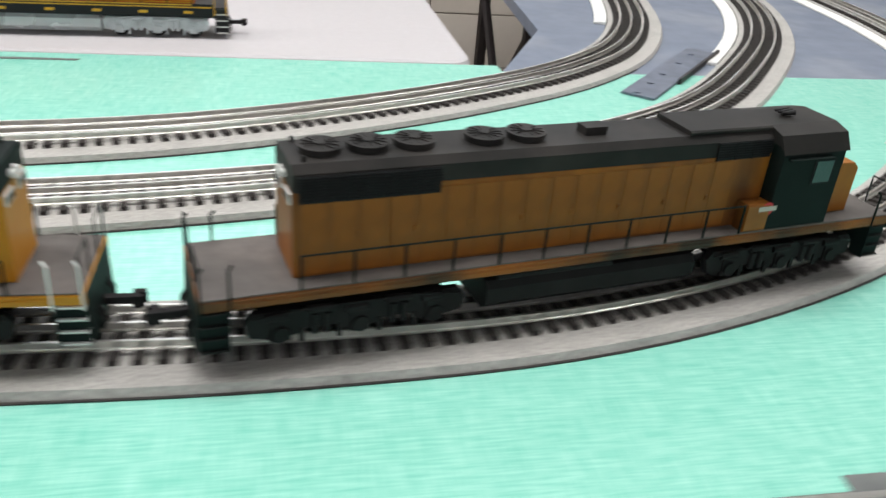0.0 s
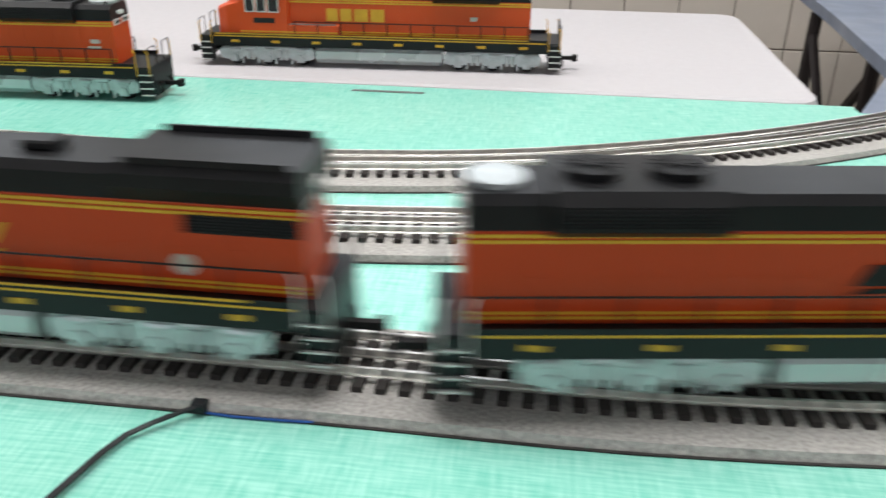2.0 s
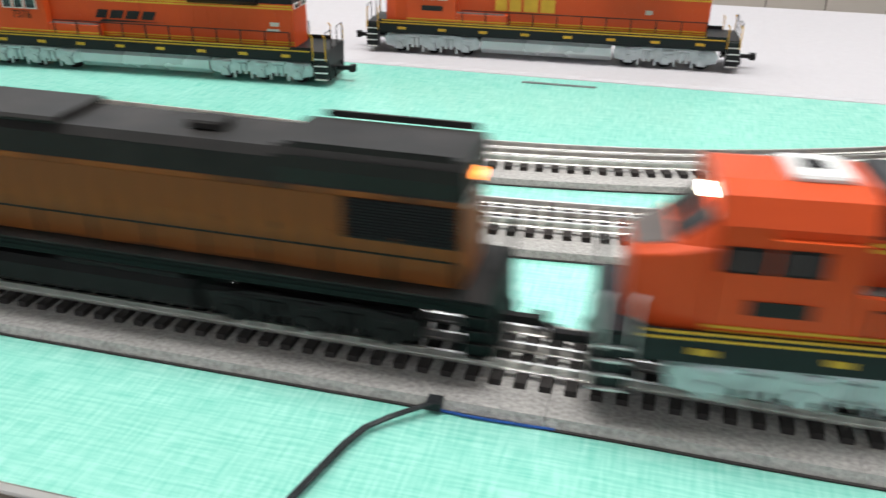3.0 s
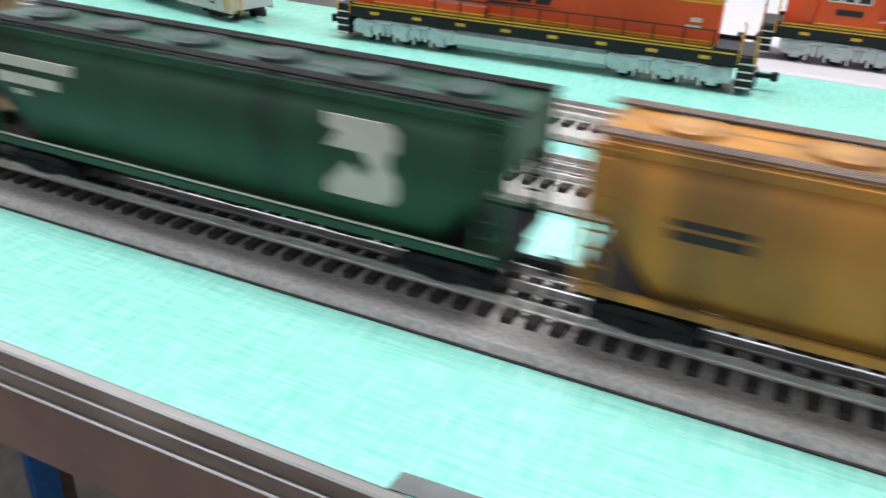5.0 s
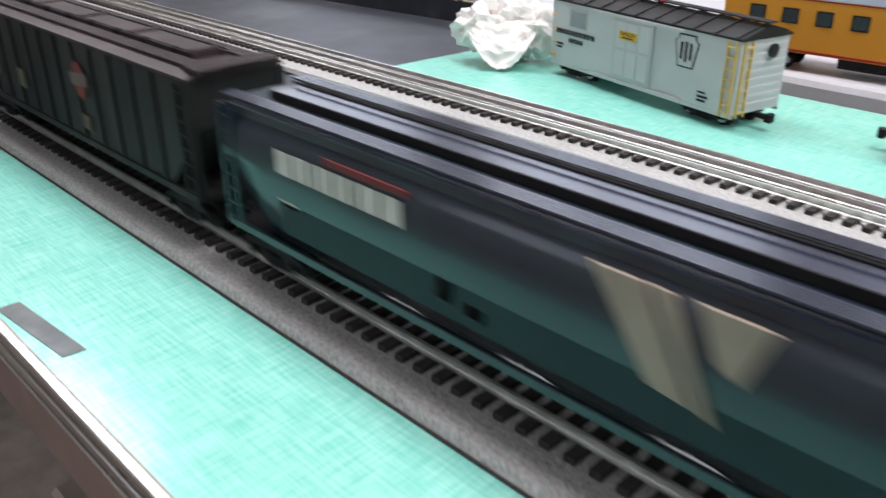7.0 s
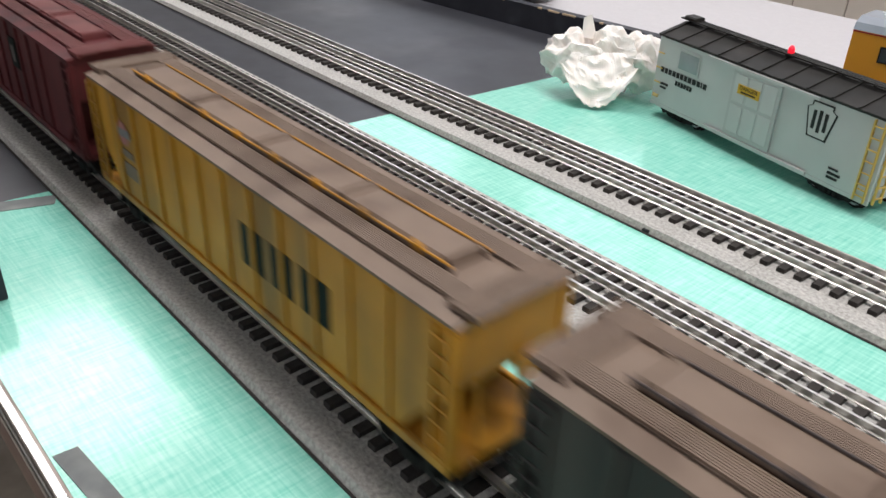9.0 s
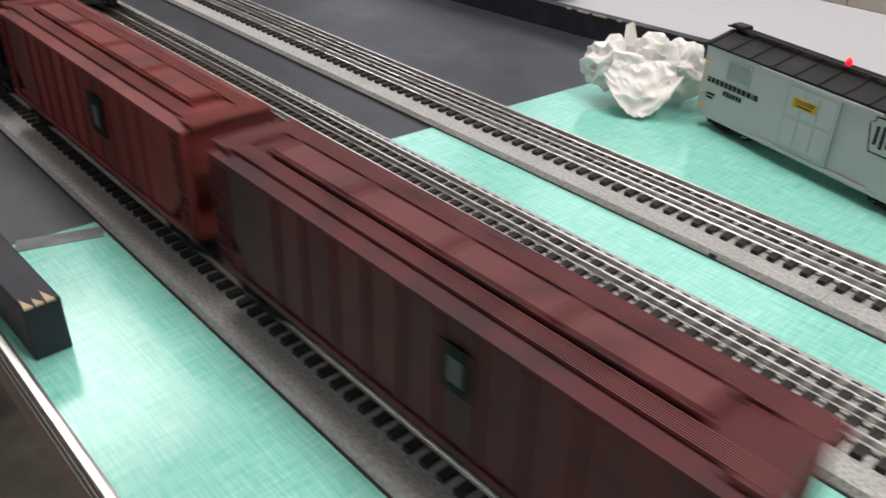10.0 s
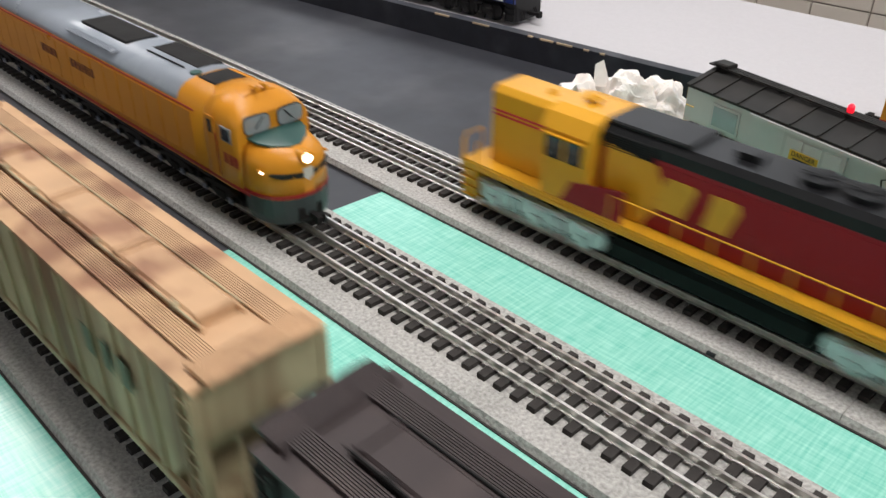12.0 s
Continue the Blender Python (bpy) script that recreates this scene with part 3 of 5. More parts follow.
def crumple(label, m, seed):
    """A crushed paper sheet in folds with sharp creases, with a loose torn flap hanging to the front."""
    t = thing("paper_tissue", label, "paper tissue", m)

    def crease(p, f):
        return 1 - abs(noise.noise(p * f + Vector((seed, seed * 0.7, seed * 1.3)))) * 2

    def paper(name, bm):
        me = bpy.data.meshes.new(name)
        bm.to_mesh(me)
        bm.free()
        me.materials.append(TISSUE)
        ob = new(name, me)
        ob.parent = t
    # three crushed lobes: a ragged one to one side, a tall one in the middle, a round one to the other
    for (cx, cy, cz), (sx, sy, sz), off in (((-0.028, 0.002, 0.038), (0.036, 0.026, 0.030), 0.0), ((0.006, 0.008, 0.034), (0.036, 0.03, 0.038), 3.1), ((0.038, 0.008, 0.034), (0.032, 0.028, 0.032), 6.4)):
        bm = bmesh.new()
        bmesh.ops.create_icosphere(bm, subdivisions=5, radius=1)
        for v in bm.verts:
            d = v.co.normalized()
            q = d + Vector((off, off * 0.4, 0))
            f = 0.52 + 0.36 * crease(q, 1.1) + 0.14 * crease(q + Vector((0.3, 0, 0.2)), 2.1) + 0.03 * crease(q, 5.0)
            z = cz + d.z * f * sz
            v.co = Vector((cx + d.x * f * sx, cy + d.y * f * sy, max(0.0004, z)))
        paper("crushed_fold", bm)
    bm = bmesh.new()
    for i, (x0, h, lean) in enumerate(((-0.024, 0.018, -0.004),)):
        p = [Vector((x0, 0, 0.058)), Vector((x0 + 0.016, 0.004, 0.056)), Vector((x0 + 0.012 + lean, 0.006, 0.062 + h)), Vector((x0 + 0.004 + lean, 0.0, 0.060 + h))]
        bm.faces.new([bm.verts.new(v) for v in p])
    paper("torn_tip", bm)
    bm = bmesh.new()
    n = 30
    grid = {}
    for i in range(n + 1):
        for k in range(n + 1):
            u, w = i / n - 0.5, k / n
            p = Vector((u * 1.4, w, 0))
            wob = 0.005 * noise.noise(p * 3 + Vector((seed, 2, 0))) + 0.0035 * crease(p, 4)
            drop = w * (1 - 0.5 * (2 * u) ** 2 * w)
            edge = 0.0011 * math.sin(i * 2.2) if k == n else 0
            grid[i, k] = bm.verts.new((u * (0.052 + 0.026 * w) - 0.006, -0.008 - 0.042 * drop ** 0.8 - wob, 0.046 - 0.043 * drop ** 1.3 + wob * 0.5 + edge + 0.012 * (2 * u) ** 2 * w))
    for i in range(n):
        for k in range(n):
            bm.faces.new((grid[i, k], grid[i + 1, k], grid[i + 1, k + 1], grid[i, k + 1]))
    paper("loose_flap", bm)
    return t


crumple("crumpled white paper tissue lying beside the grey boxcar", pose(-0.486, 0.516, 0, 0, 0, 42), 3.0)
# things under the table: a bench board and a packing box
tb = thing("bench", "beige bench board on steel legs under the table", "bench")
part("seat", Mesh().box(-0.46, 0.9, -0.06, -0.015, -0.275, -0.25, 0.004), BEIGE, tb, unit=1)
for lx in (-0.4, 0.8):
    for ly in (-0.048, -0.027):
        part("leg", Mesh().cyl((lx, ly, -0.76), (lx, ly, -0.275), 0.009, 8), LEG, tb, unit=1)
bx = thing("packing_box", "white packing box with red bands and a blue end", "box")
part("carton", Mesh().box(-0.56, -0.235, 0.03, 0.13, -0.76, -0.375, 0.001), CARD, bx, unit=1)
for a in (-0.43, -0.335):
    part("band", Mesh().box(a, a + 0.012, 0.0292, 0.1302, -0.74, -0.3742), REDCARD, bx, unit=1)
part("blue_end", Mesh().box(-0.40, -0.225, 0.1305, 0.16, -0.76, -0.366, 0.001), BLUEBOX, bx, unit=1)

# thin twin wires that hang under the table, taped together in blue
hw_ = thing("hanging_wire", "thin dark twin wires hanging under the table, with blue tape", "wire")
for d in (0.0, 0.02):
    part("strand", Mesh().rod([(-0.845, 0.15, -0.02), (-0.846, 0.15, -0.47), (-0.849 + d * 0.3, 0.15, -0.53), (-0.86 + d, 0.15, -0.6), (-0.93 + d * 1.5, 0.15, -0.69), (-1.02 + d * 1.5, 0.15, -0.7575)], 0.0022, 6), CABLE, hw_, unit=1)
part("tape_wrap", Mesh().cyl((-0.8455, 0.15, -0.5), (-0.845, 0.15, -0.44), 0.0065, 10), BLUEWIRE, hw_, unit=1)

# ---- rolling stock: x runs along the vehicle, z = 0 at the rail top, millimetres ----
def wheelset(parent, x, r, gauge=17.0, material=None):
    m = Mesh()
    for s in (-1, 1):
        m.cyl((x, s * (gauge - 2.2), r), (x, s * (gauge + 1.6), r), r, 18)
        m.cyl((x, s * (gauge - 3.2), r), (x, s * (gauge - 2.2), r), r + 1.1, 18)
        m.cyl((x, s * (gauge + 1.6), r), (x, s * (gauge + 2.4), r), r * 0.45, 10)
    m.cyl((x, -gauge, r), (x, gauge, r), 1.6, 8)
    return part("wheelset", m, material or UNDER, parent, smooth=False)


def freight_truck(parent, x, ma):
    t = part("truck", Mesh().box(x - 8, x + 8, -24, 24, 9, 15, 1), ma, parent)
    for s in (-1, 1):
        side = Mesh().prism_y([(x - 27, 11), (x - 23, 13.5), (x - 12, 15.5), (x + 12, 15.5), (x + 23, 13.5), (x + 27, 11), (x + 25, 7), (x + 19, 6.5), (x + 9, 3.2), (x - 9, 3.2), (x - 19, 6.5), (x - 25, 7)], s * 23 - 2, s * 23 + 2)
        for k in (-4.5, 0, 4.5):
            side.cyl((x + k, s * 25.6, 4), (x + k, s * 25.6, 11), 1.8, 8)
        for k in (-18, 18):
            side.cyl((x + k, s * 24, 8.6), (x + k, s * 28, 8.6), 2.8, 8)
        part("side_frame", side, ma, t)
    for k in (-18, 18):
        wheelset(t, x + k, 8.6)
    return t


def coupler(parent, x, s, z=13, ma=None, shank=12):
    m = Mesh().box(min(x, x + s * shank), max(x, x + s * shank), -2.2, 2.2, z - 2, z + 2)
    x += s * (shank - 12)
    m.prism_z([(x + s * 12, -4), (x + s * 18, -4.5), (x + s * 19, -1), (x + s * 15, 0), (x + s * 18, 2.5), (x + s * 16, 4.5), (x + s * 12, 4)], z - 3.5, z + 3.5)
    return part("coupler", m, ma or UNDER, parent)


def ladder(parent, x, y, z0, z1, n, ma, w=8, out=-1, name="ladder", stile=0.6):
    m = Mesh()
    for dx in (-w / 2, w / 2):
        m.box(x + dx - stile, x + dx + stile, min(y, y + out * 2.0), max(y, y + out * 2.0), z0, z1)
    for k in range(n):
        z = z0 + (k + 0.5) * (z1 - z0) / n
        m.cyl((x - w / 2, y + out * 1.5, z), (x + w / 2, y + out * 1.5, z), 0.65, 5)
    return part(name, m, ma, parent)


def hopper(*args, **kw):
    global TALL
    TALL = kw.pop("tall", 0.97 if args[2] == "round" else 1.0)
    h = hopper_parts(*args, **kw)
    TALL = 1.0
    return h


def hopper_parts(label, L, style, side, roof, trim, walk_ma, bays=3, group="covered hoppers of the train"):
    """A covered hopper car with sloped ends, running boards and hatches."""
    h = thing("covered_hopper", label, "hopper car", group=group)
    a = L / 2 - 21
    b = a - 34
    if style == "round":
        prof = [(-25, 24), (-29.5, 34), (-31.8, 50), (-32.2, 66), (-31, 80), (-27.5, 89), (-20, 94), (20, 94), (27.5, 89), (31, 80), (32.2, 66), (31.8, 50), (29.5, 34), (25, 24)]
    else:
        prof = [(-30.5, 24), (-30.5, 60), (-30.5, 92), (-29.5, 94.5), (-20, 96), (20, 96), (29.5, 94.5), (30.5, 92), (30.5, 60), (30.5, 24)]
    ring = lambda x, zb: [(x, y, max(z, zb)) for y, z in prof]
    part("body", Mesh().loft([ring(-a, 66), ring(-a + 1.5, 63), ring(-b, 24), ring(b, 24), ring(a - 1.5, 63), ring(a, 66)]), side, h, smooth=style == "round")
    for s in (-1, 1):
        part("side_sill", Mesh().box(-a, a, s * 30.8 - 1.4, s * 30.8 + 1.4, 21.5, 26.5, 0.5), side, h)
        part("end_platform", Mesh().box(min(s * b, s * (a + 1)), max(s * b, s * (a + 1)), -29, 29, 21.5, 25, 0.5), trim, h)
        for t in (-1, 1):
            part("corner_post", Mesh().box(s * (a - 0.9) - 2.2, s * (a - 0.9) + 2.2, t * 29.5 - 1.5, t * 29.5 + 1.5, 25, 92), side, h)
            ladder(h, s * (a - 6), t * 30.6, 24, 91, 8, side, 10.5, t, stile=1.1)
        part("end_brace", Mesh().cyl((s * (a - 1), -14, 25), (s * (a - 8), -10, 66), 1.1, 6).cyl((s * (a - 1), 14, 25), (s * (a - 8), 10, 66), 1.1, 6), trim, h)
        coupler(h, s * (a + 1), s)
        freight_truck(h, s * (a - 30), UNDER)
    part("brake_wheel", Mesh().cyl((a + 1.5, 9, 62), (a + 3, 9, 62), 6.5, 14), trim, h)
    part("centre_sill", Mesh().box(-a, a, -5, 5, 15, 22), UNDER, h)
    for k in range(bays):
        x = (k - (bays - 1) / 2) * (2 * b - 40) / bays
        w = (2 * b - 40) / bays / 2 - 3
        part("outlet_bay", Mesh().loft([[(x - w, -24, 24), (x + w, -24, 24), (x + w, 24, 24), (x - w, 24, 24)], [(x - 9, -13, 8), (x + 9, -13, 8), (x + 9, 13, 8), (x - 9, 13, 8)]]), UNDER, h)
    if style != "round":
        n = 18 if L > 430 else 13
        rib0 = None
        for k in range(n):
            x = -a + 12 + k * (2 * a - 24) / (n - 1)
            zb = 27 if abs(x) < b else 27 + (abs(x) - b) / (a - b) * 40
            for s in (-1, 1):
                if abs(x) < b - 4:
                    if rib0 is None:
                        rib0 = part("rib", Mesh().box(-1.4, 1.4, -0.9, 1.6, 27, 92, 0.5), side, h)
                        rib0.matrix_basis = pose(x / 1000, -0.0312, 0)
                    else:
                        o = again(rib0)
                        o.matrix_basis = pose(x / 1000, s * 0.0312, 0, 0, 0, 0 if s < 0 else 180)
    # roof
    if style == "round":
        for s in (-1, 1):
            part("roof_rail", Mesh().box(-a, a, s * 27.5 - 0.8, s * 27.5 + 0.8, 88, 92.5), side, h)
            part("running_board", slats(-a - 4, a + 4, s * 22, 9, 5, 96, walk_ma), walk_ma, h)
        if bays == 4:
            part("hatch_trough", Mesh().box(-a + 18, a - 18, -9, 9, 93.5, 97, 1), roof, h)
            for s in (-1, 1):
                part("trough_edge", Mesh().box(-a + 18, a - 18, s * 10.6 - 0.6, s * 10.6 + 0.6, 93.5, 98.4), trim, h)
        for k in range(0 if bays == 4 else 6):
            x = -a + 32 + k * (2 * a - 64) / 5
            m = Mesh().cyl((x, 0, 93), (x, 0, 96.5), 13, 20).cyl((x, 0, 96.5), (x, 0, 98), 10.5, 20, 8)
            part("round_hatch", m, roof, h)
        part("latch_bar", Mesh().cyl((-a + 15, 6, 99), (a - 15, 6, 99), 0.7, 6), trim, h)
    else:
        part("roof_sheet", Mesh().prism_x([(-31.6, 93.5), (-31.6, 95), (-20, 97.4), (20, 97.4), (31.6, 95), (31.6, 93.5)], -a - 1, a + 1), roof, h)
        for s in (-1, 1):
            part("running_board", slats(-a - 7, a + 7, s * 17.5, 10.5, 9, 99.2, walk_ma), walk_ma, h)
            cb = part("cross_board", Mesh().box(s * (a - 2) - 8.5, s * (a - 2) + 8.5, -26, -24, 97, 98.2).box(s * (a - 2) - 8.5, s * (a - 2) + 8.5, 24, 26, 97, 98.2), walk_ma, h)
            for k in range(10):
                xs = s * (a - 2) - 8.5 + (k + 0.5) * 17 / 10
                part("slat", Mesh().box(xs - 0.5, xs + 0.5, -26, 26, 98.2, 99.6), walk_ma, cb)
            part("hatch_curb", Mesh().box(-a + 26, a - 26, s * 9.6 - 0.7, s * 9.6 + 0.7, 97.2, 100.4), roof, h)
            part("hatch_bar", Mesh().cyl((-a + 26, s * 10.8, 101), (a - 26, s * 10.8, 101), 0.6, 5), trim, h)
        n = 4
        for k in range(n):
            w = (2 * a - 56) / n
            x = -a + 28 + k * w
            part("hatch_cover", Mesh().box(x + 0.6, x + w - 0.6, -9, 9, 97.4, 101.6, 1.2), walk_ma, h)
            for q in (x + 2.2, x + w - 2.2):
                part("hatch_lip", Mesh().prism_y([(q - 1.6, 101), (q + 1.6, 101), (q + 0.9, 103), (q - 0.9, 103)], -9.4, 9.4), walk_ma, h)
            for q in (0.25, 0.75):
                part("hatch_clamp", Mesh().box(x + w * q - 2, x + w * q + 2, -11.5, -8.5, 97.5, 102.4, 0.6), trim, h)
    return h


def slats(x0, x1, y, w, n, z, ma):
    m = Mesh()
    p = w / n
    for k in range(n):
        c = y - w / 2 + (k + 0.5) * p
        m.box(x0, x1, c - p * 0.34, c + p * 0.34, z - 1.2, z)
    for k in range(9):
        x = x0 + (k + 0.5) * (x1 - x0) / 9
        m.box(x - 0.8, x + 0.8, y - w / 2, y + w / 2, z - 2.2, z - 1.2)
    return m


def loco_truck(parent, x, ma, wheel_ma, d=1):
    t = part("truck", Mesh().box(x - 44, x + 44, -14, 14, 14, 19, 1), ma, parent)
    for s in (-1, 1):
        y = s * 24
        f = Mesh().prism_y([(x - 60, 17.5), (x - 56, 22.5), (x - 34, 22.5), (x - 28, 20), (x - 14, 20), (x - 8, 22.5), (x + 8, 22.5), (x + 14, 20), (x + 28, 20), (x + 34, 22.5), (x + 56, 22.5), (x + 60, 17.5),
                            (x + 58, 9), (x + 50, 7.5), (x + 34, 7.5), (x + 30, 10.5), (x + 12, 10.5), (x + 8, 7.5), (x - 8, 7.5), (x - 12, 10.5), (x - 30, 10.5), (x - 34, 7.5), (x - 50, 7.5), (x - 58, 9)], y - 2, y + 2)
        part("side_frame", f, ma, t)
        for k in (-42, 0, 42):
            j = Mesh().box(x + k - 5, x + k + 5, y + s * 2 - 1.5, y + s * 2 + 1.8, 5, 18.5, 0.8)
            j.cyl((x + k, y + s * 2, 10), (x + k, y + s * 5.2, 10), 4.4, 12)
            part("journal_box", j, ma, t)
        for k in (-21, 21):
            sp = Mesh()
            for q in (-3.2, 3.2):
                sp.cyl((x + k + q, y + s * 2.6, 8), (x + k + q, y + s * 2.6, 19), 2.2, 8)
            sp.cyl((x + k - 7, y + s * 3.2, 22), (x + k + 7, y + s * 3.2, 22), 2.2, 8)
            part("spring_pack", sp, ma, t)
        for k in (-50, -8, 34):
            part("brake_cylinder", Mesh().cyl((x + k, y + s * 2, 19), (x + k + 12, y + s * 3, 20), 2.6, 10), ma, t)
        for k in (-31, -11, 11, 31):
            part("brake_hanger", Mesh().box(x + k - 1.2, x + k + 1.2, y + s * 1.6 - 0.8, y + s * 1.6 + 0.8, 3, 11), ma, t)
        part("brake_pipe", Mesh().rod([(x - 56, y + s * 3.5, 20), (x - 30, y + s * 4, 23), (x + 30, y + s * 4, 23), (x + 56, y + s * 3.5, 20)], 0.7), ma, t)
    for k in (-42, 0, 42):
        wheelset(t, x + k, 10.4, 17, wheel_ma)
    return t


def side_rails(parent, x0, x1, y, z0, z1, n, ma, post_ma=None):
    """Posts and one rail along a walkway."""
    first = None
    for k in range(n):
        x = x0 + k * (x1 - x0) / (n - 1)
        if first is None:
            first = part("stanchion", Mesh().cyl((0, 0, z0), (0, 0, z1), 0.8, 6), post_ma or ma, parent)
            first.matrix_basis = pose(x / 1000, y / 1000, 0)
        else:
            o = again(first)
            o.matrix_basis = pose(x / 1000, y / 1000, 0)
    part("handrail", Mesh().rod([(x0, y, z1), (x1, y, z1)], 0.55, 6), ma, parent)


def end_steps(parent, x, s, ma, edge_ma, rail_ma):
    """Stair wells at both corners of one end, with treads, grab rails, and hoses."""
    for t in (-1, 1):
        st = part("step_well", Mesh().box(min(x, x - s * 14), max(x, x - s * 14), t * 29 - 0.6, t * 29 + 0.6, 6, 30).box(x - s * 14 - 0.5, x - s * 14 + 0.5, min(t * 20, t * 31), max(t * 20, t * 31), 6, 30), ma, parent)
        for k in range(4):
            z = 7 + k * 7
            part("tread", Mesh().box(min(x, x - s * 13.5), max(x, x - s * 13.5), min(t * 20, t * 31.5), max(t * 20, t * 31.5), z, z + 0.9), edge_ma, st)
        for dx in (1, 15):
            g = Mesh().rod([(x - s * dx, t * 31, 27), (x - s * dx, t * 31, 51), (x - s * (dx + 2), t * 30, 53.5)], 0.75, 6)
            part("grab_rail", g, rail_ma, parent)
    for t in (-1, 1):
        part("end_rail", Mesh().rod([(x - s * 1, t * 29, 36), (x - s * 1, t * 29, 55), (x - s * 1, t * 10, 55), (x - s * 1, t * 10, 36)], 0.55), ma, parent)
    for y in (-16, -12, 12, 16):
        part("air_hose", Mesh().rod([(x + s * 1, y, 18), (x + s * 4, y, 13), (x + s * 3.5, y * 1.05, 7)], 0.8), UNDER, parent)


def fans(parent, xs, z, r, ma, cap=None):
    for x in xs:
        f = part("roof_fan", Mesh().cyl((x, 0, z), (x, 0, z + 2.6), r, 24).cyl((x, 0, z + 2.6), (x, 0, z + 3.6), r + 0.8, 24), ma, parent)
        g = Mesh()
        for k in range(12):
            a = k * math.pi / 6
            g.cyl((x, 0, z + 4), (x + (r - 1) * math.cos(a), (r - 1) * math.sin(a), z + 4), 0.35, 4)
        g.cyl((x, 0, z + 3.6), (x, 0, z + 4.5), r * 0.3, 12)
        part("fan_grille", g, cap or ma, f)


def diesel(label, P, group="locomotives"):
    global TALL
    TALL = P.get("tall", 1.0)
    c = diesel_parts(label, P, group)
    TALL = 1.0
    return c


def diesel_parts(label, P, group):
    """A six-axle road diesel; P holds its kind and its paint."""
    c = thing("diesel_locomotive", label, "locomotive", group=group)
    kind = P["kind"]
    D = P.get("half", 212)
    hw = 19.5 if kind in ("hood", "highnose") else 21
    cab0, cab1 = P.get("cab_at", (92, 138))
    part("deck", Mesh().box(-D, D, -31, 31, 29, 35.5, 1), P["sill"], c)
    part("walkway", Mesh().box(-D + 1, D - 1, -30.5, 30.5, 35.5, 36.3), P["deck"], c)
    part("frame", Mesh().box(-D + 8, D - 8, -12, 12, 20, 29), UNDER, c)
    for s in (-1, 1):
        yo = 31.9 if P.get("steplights") else 31.1
        zo = (35.6, 36.8) if P.get("steplights") else (30.5, 32.8)
        part("sill_stripe", Mesh().box(-D + 18, D - 18, s * yo - 0.35, s * yo + 0.35, *zo), P["stripe"], c)
        if P.get("steplights"):
            for k in range(8):
                x = -D + 45 + k * (2 * D - 90) / 7
                part("step_light", Mesh().box(x - 5, x + 5, s * 31.9 - 0.4, s * 31.9 + 0.4, 29, 32), P["stripe"], c)
            part("under_sill", Mesh().box(-D + 16, D - 16, s * 31.6 - 0.6, s * 31.6 + 0.4, 25, 40), BLACK, c)
            part("upper_sill_stripe", Mesh().box(-D + 40, D - 20, s * 31.8 - 0.3, s * 31.8 + 0.5, 38.4, 39.6), P["stripe"], c)
        part("pilot", Mesh().loft([[(s * (D - 1), -28, 5), (s * (D - 1), 28, 5), (s * (D - 1), 28, 35), (s * (D - 1), -28, 35)], [(s * (D + 2), -24, 6), (s * (D + 2), 24, 6), (s * D, 28, 35), (s * D, -28, 35)]]), P["under"], c)
        end_steps(c, s * D, s, P["under"], P.get("edge", UNDER), P.get("rail", P["under"]))
        coupler(c, s * (D + 1), s, 14, None, 15)
        loco_truck(c, s * P.get("bolster", 134), P["truck"], UNDER)
    # fuel tank
    tw = P.get("tank_half", 70)
    part("fuel_tank", Mesh().prism_x([(-26, 24), (-29, 20), (-29, 11), (-22, 5), (22, 5), (29, 11), (29, 20), (26, 24)], -tw, tw), P["tank"], c)
    for s in (-1, 1):
        part("air_tank", Mesh().cyl((-tw + 6, s * 26, 26.3), (tw - 60, s * 26, 26.3), 2.6, 12), P["tank"], c)
    # long hood: body below, dark roof band above
    x0, x1 = -D + P.get("porch", 40), cab0
    zt = 79 if kind != "hood" else 82
    zt = P.get("band", zt)
    part("hood", Mesh().box(x0, x1, -hw, hw, 36.3, zt), P["body"], c, bevel=0.6)
    part("hood_roof", Mesh().prism_x([(-hw, zt), (-hw, 91), (-hw + 3.5, 95), (hw - 3.5, 95), (hw, 91), (hw, zt)], x0, x1), P["top"], c)
    door0 = None
    n = int((x1 - x0 - 20) / 15.5)
    for k in range(n):
        x = x0 + 12 + k * 15.5
        for s in (-1, 1):
            if door0 is None:
                door0 = part("hood_door", Mesh().box(-7.55, 7.55, -0.18, 0.18, 38, zt - 3), P["body"], c)
                door0.matrix_basis = pose(x / 1000, -(hw + 0.1) / 1000, 0)
            else:
                again(door0).matrix_basis = pose(x / 1000, s * (hw + 0.1) / 1000, 0)
            if k % 2:
                part("door_latch", Mesh().box(x + 5, x + 6.4, s * (hw + 0.6) - 0.5, s * (hw + 0.6) + 0.5, 56, 59), P["body"], c)
    if kind in ("hood", "highnose"):
        for s in (-1, 1):
            part("radiator_grille", grille(x0 + 3, x0 + 77, s * (hw + 0.3), 76, 90, s), GRILLE, c)
            part("intake_grille", grille(x1 - 42, x1 - 2, s * (hw + 0.3), 80, 91, s), GRILLE, c)
        fans(c, (x0 + 18, x0 + 43, x0 + 68, x0 + 108, x0 + 133), 95, 10.5, P["top"])
        part("blower_box", Mesh().box(x1 - 62, x1 - 2, -17, 17, 95, 98, 1), P["top"], c)
        part("exhaust_stack", Mesh().box(x0 + 168, x0 + 182, -5, 5, 95, 99.5), P["top"], c)
        part("electrical_box", Mesh().box(cab0 - 17, cab0 - 0.5, -30.5, -20, 36.3, 54, 1), P["nose"], c)
    elif kind == "wide":
        w = 28
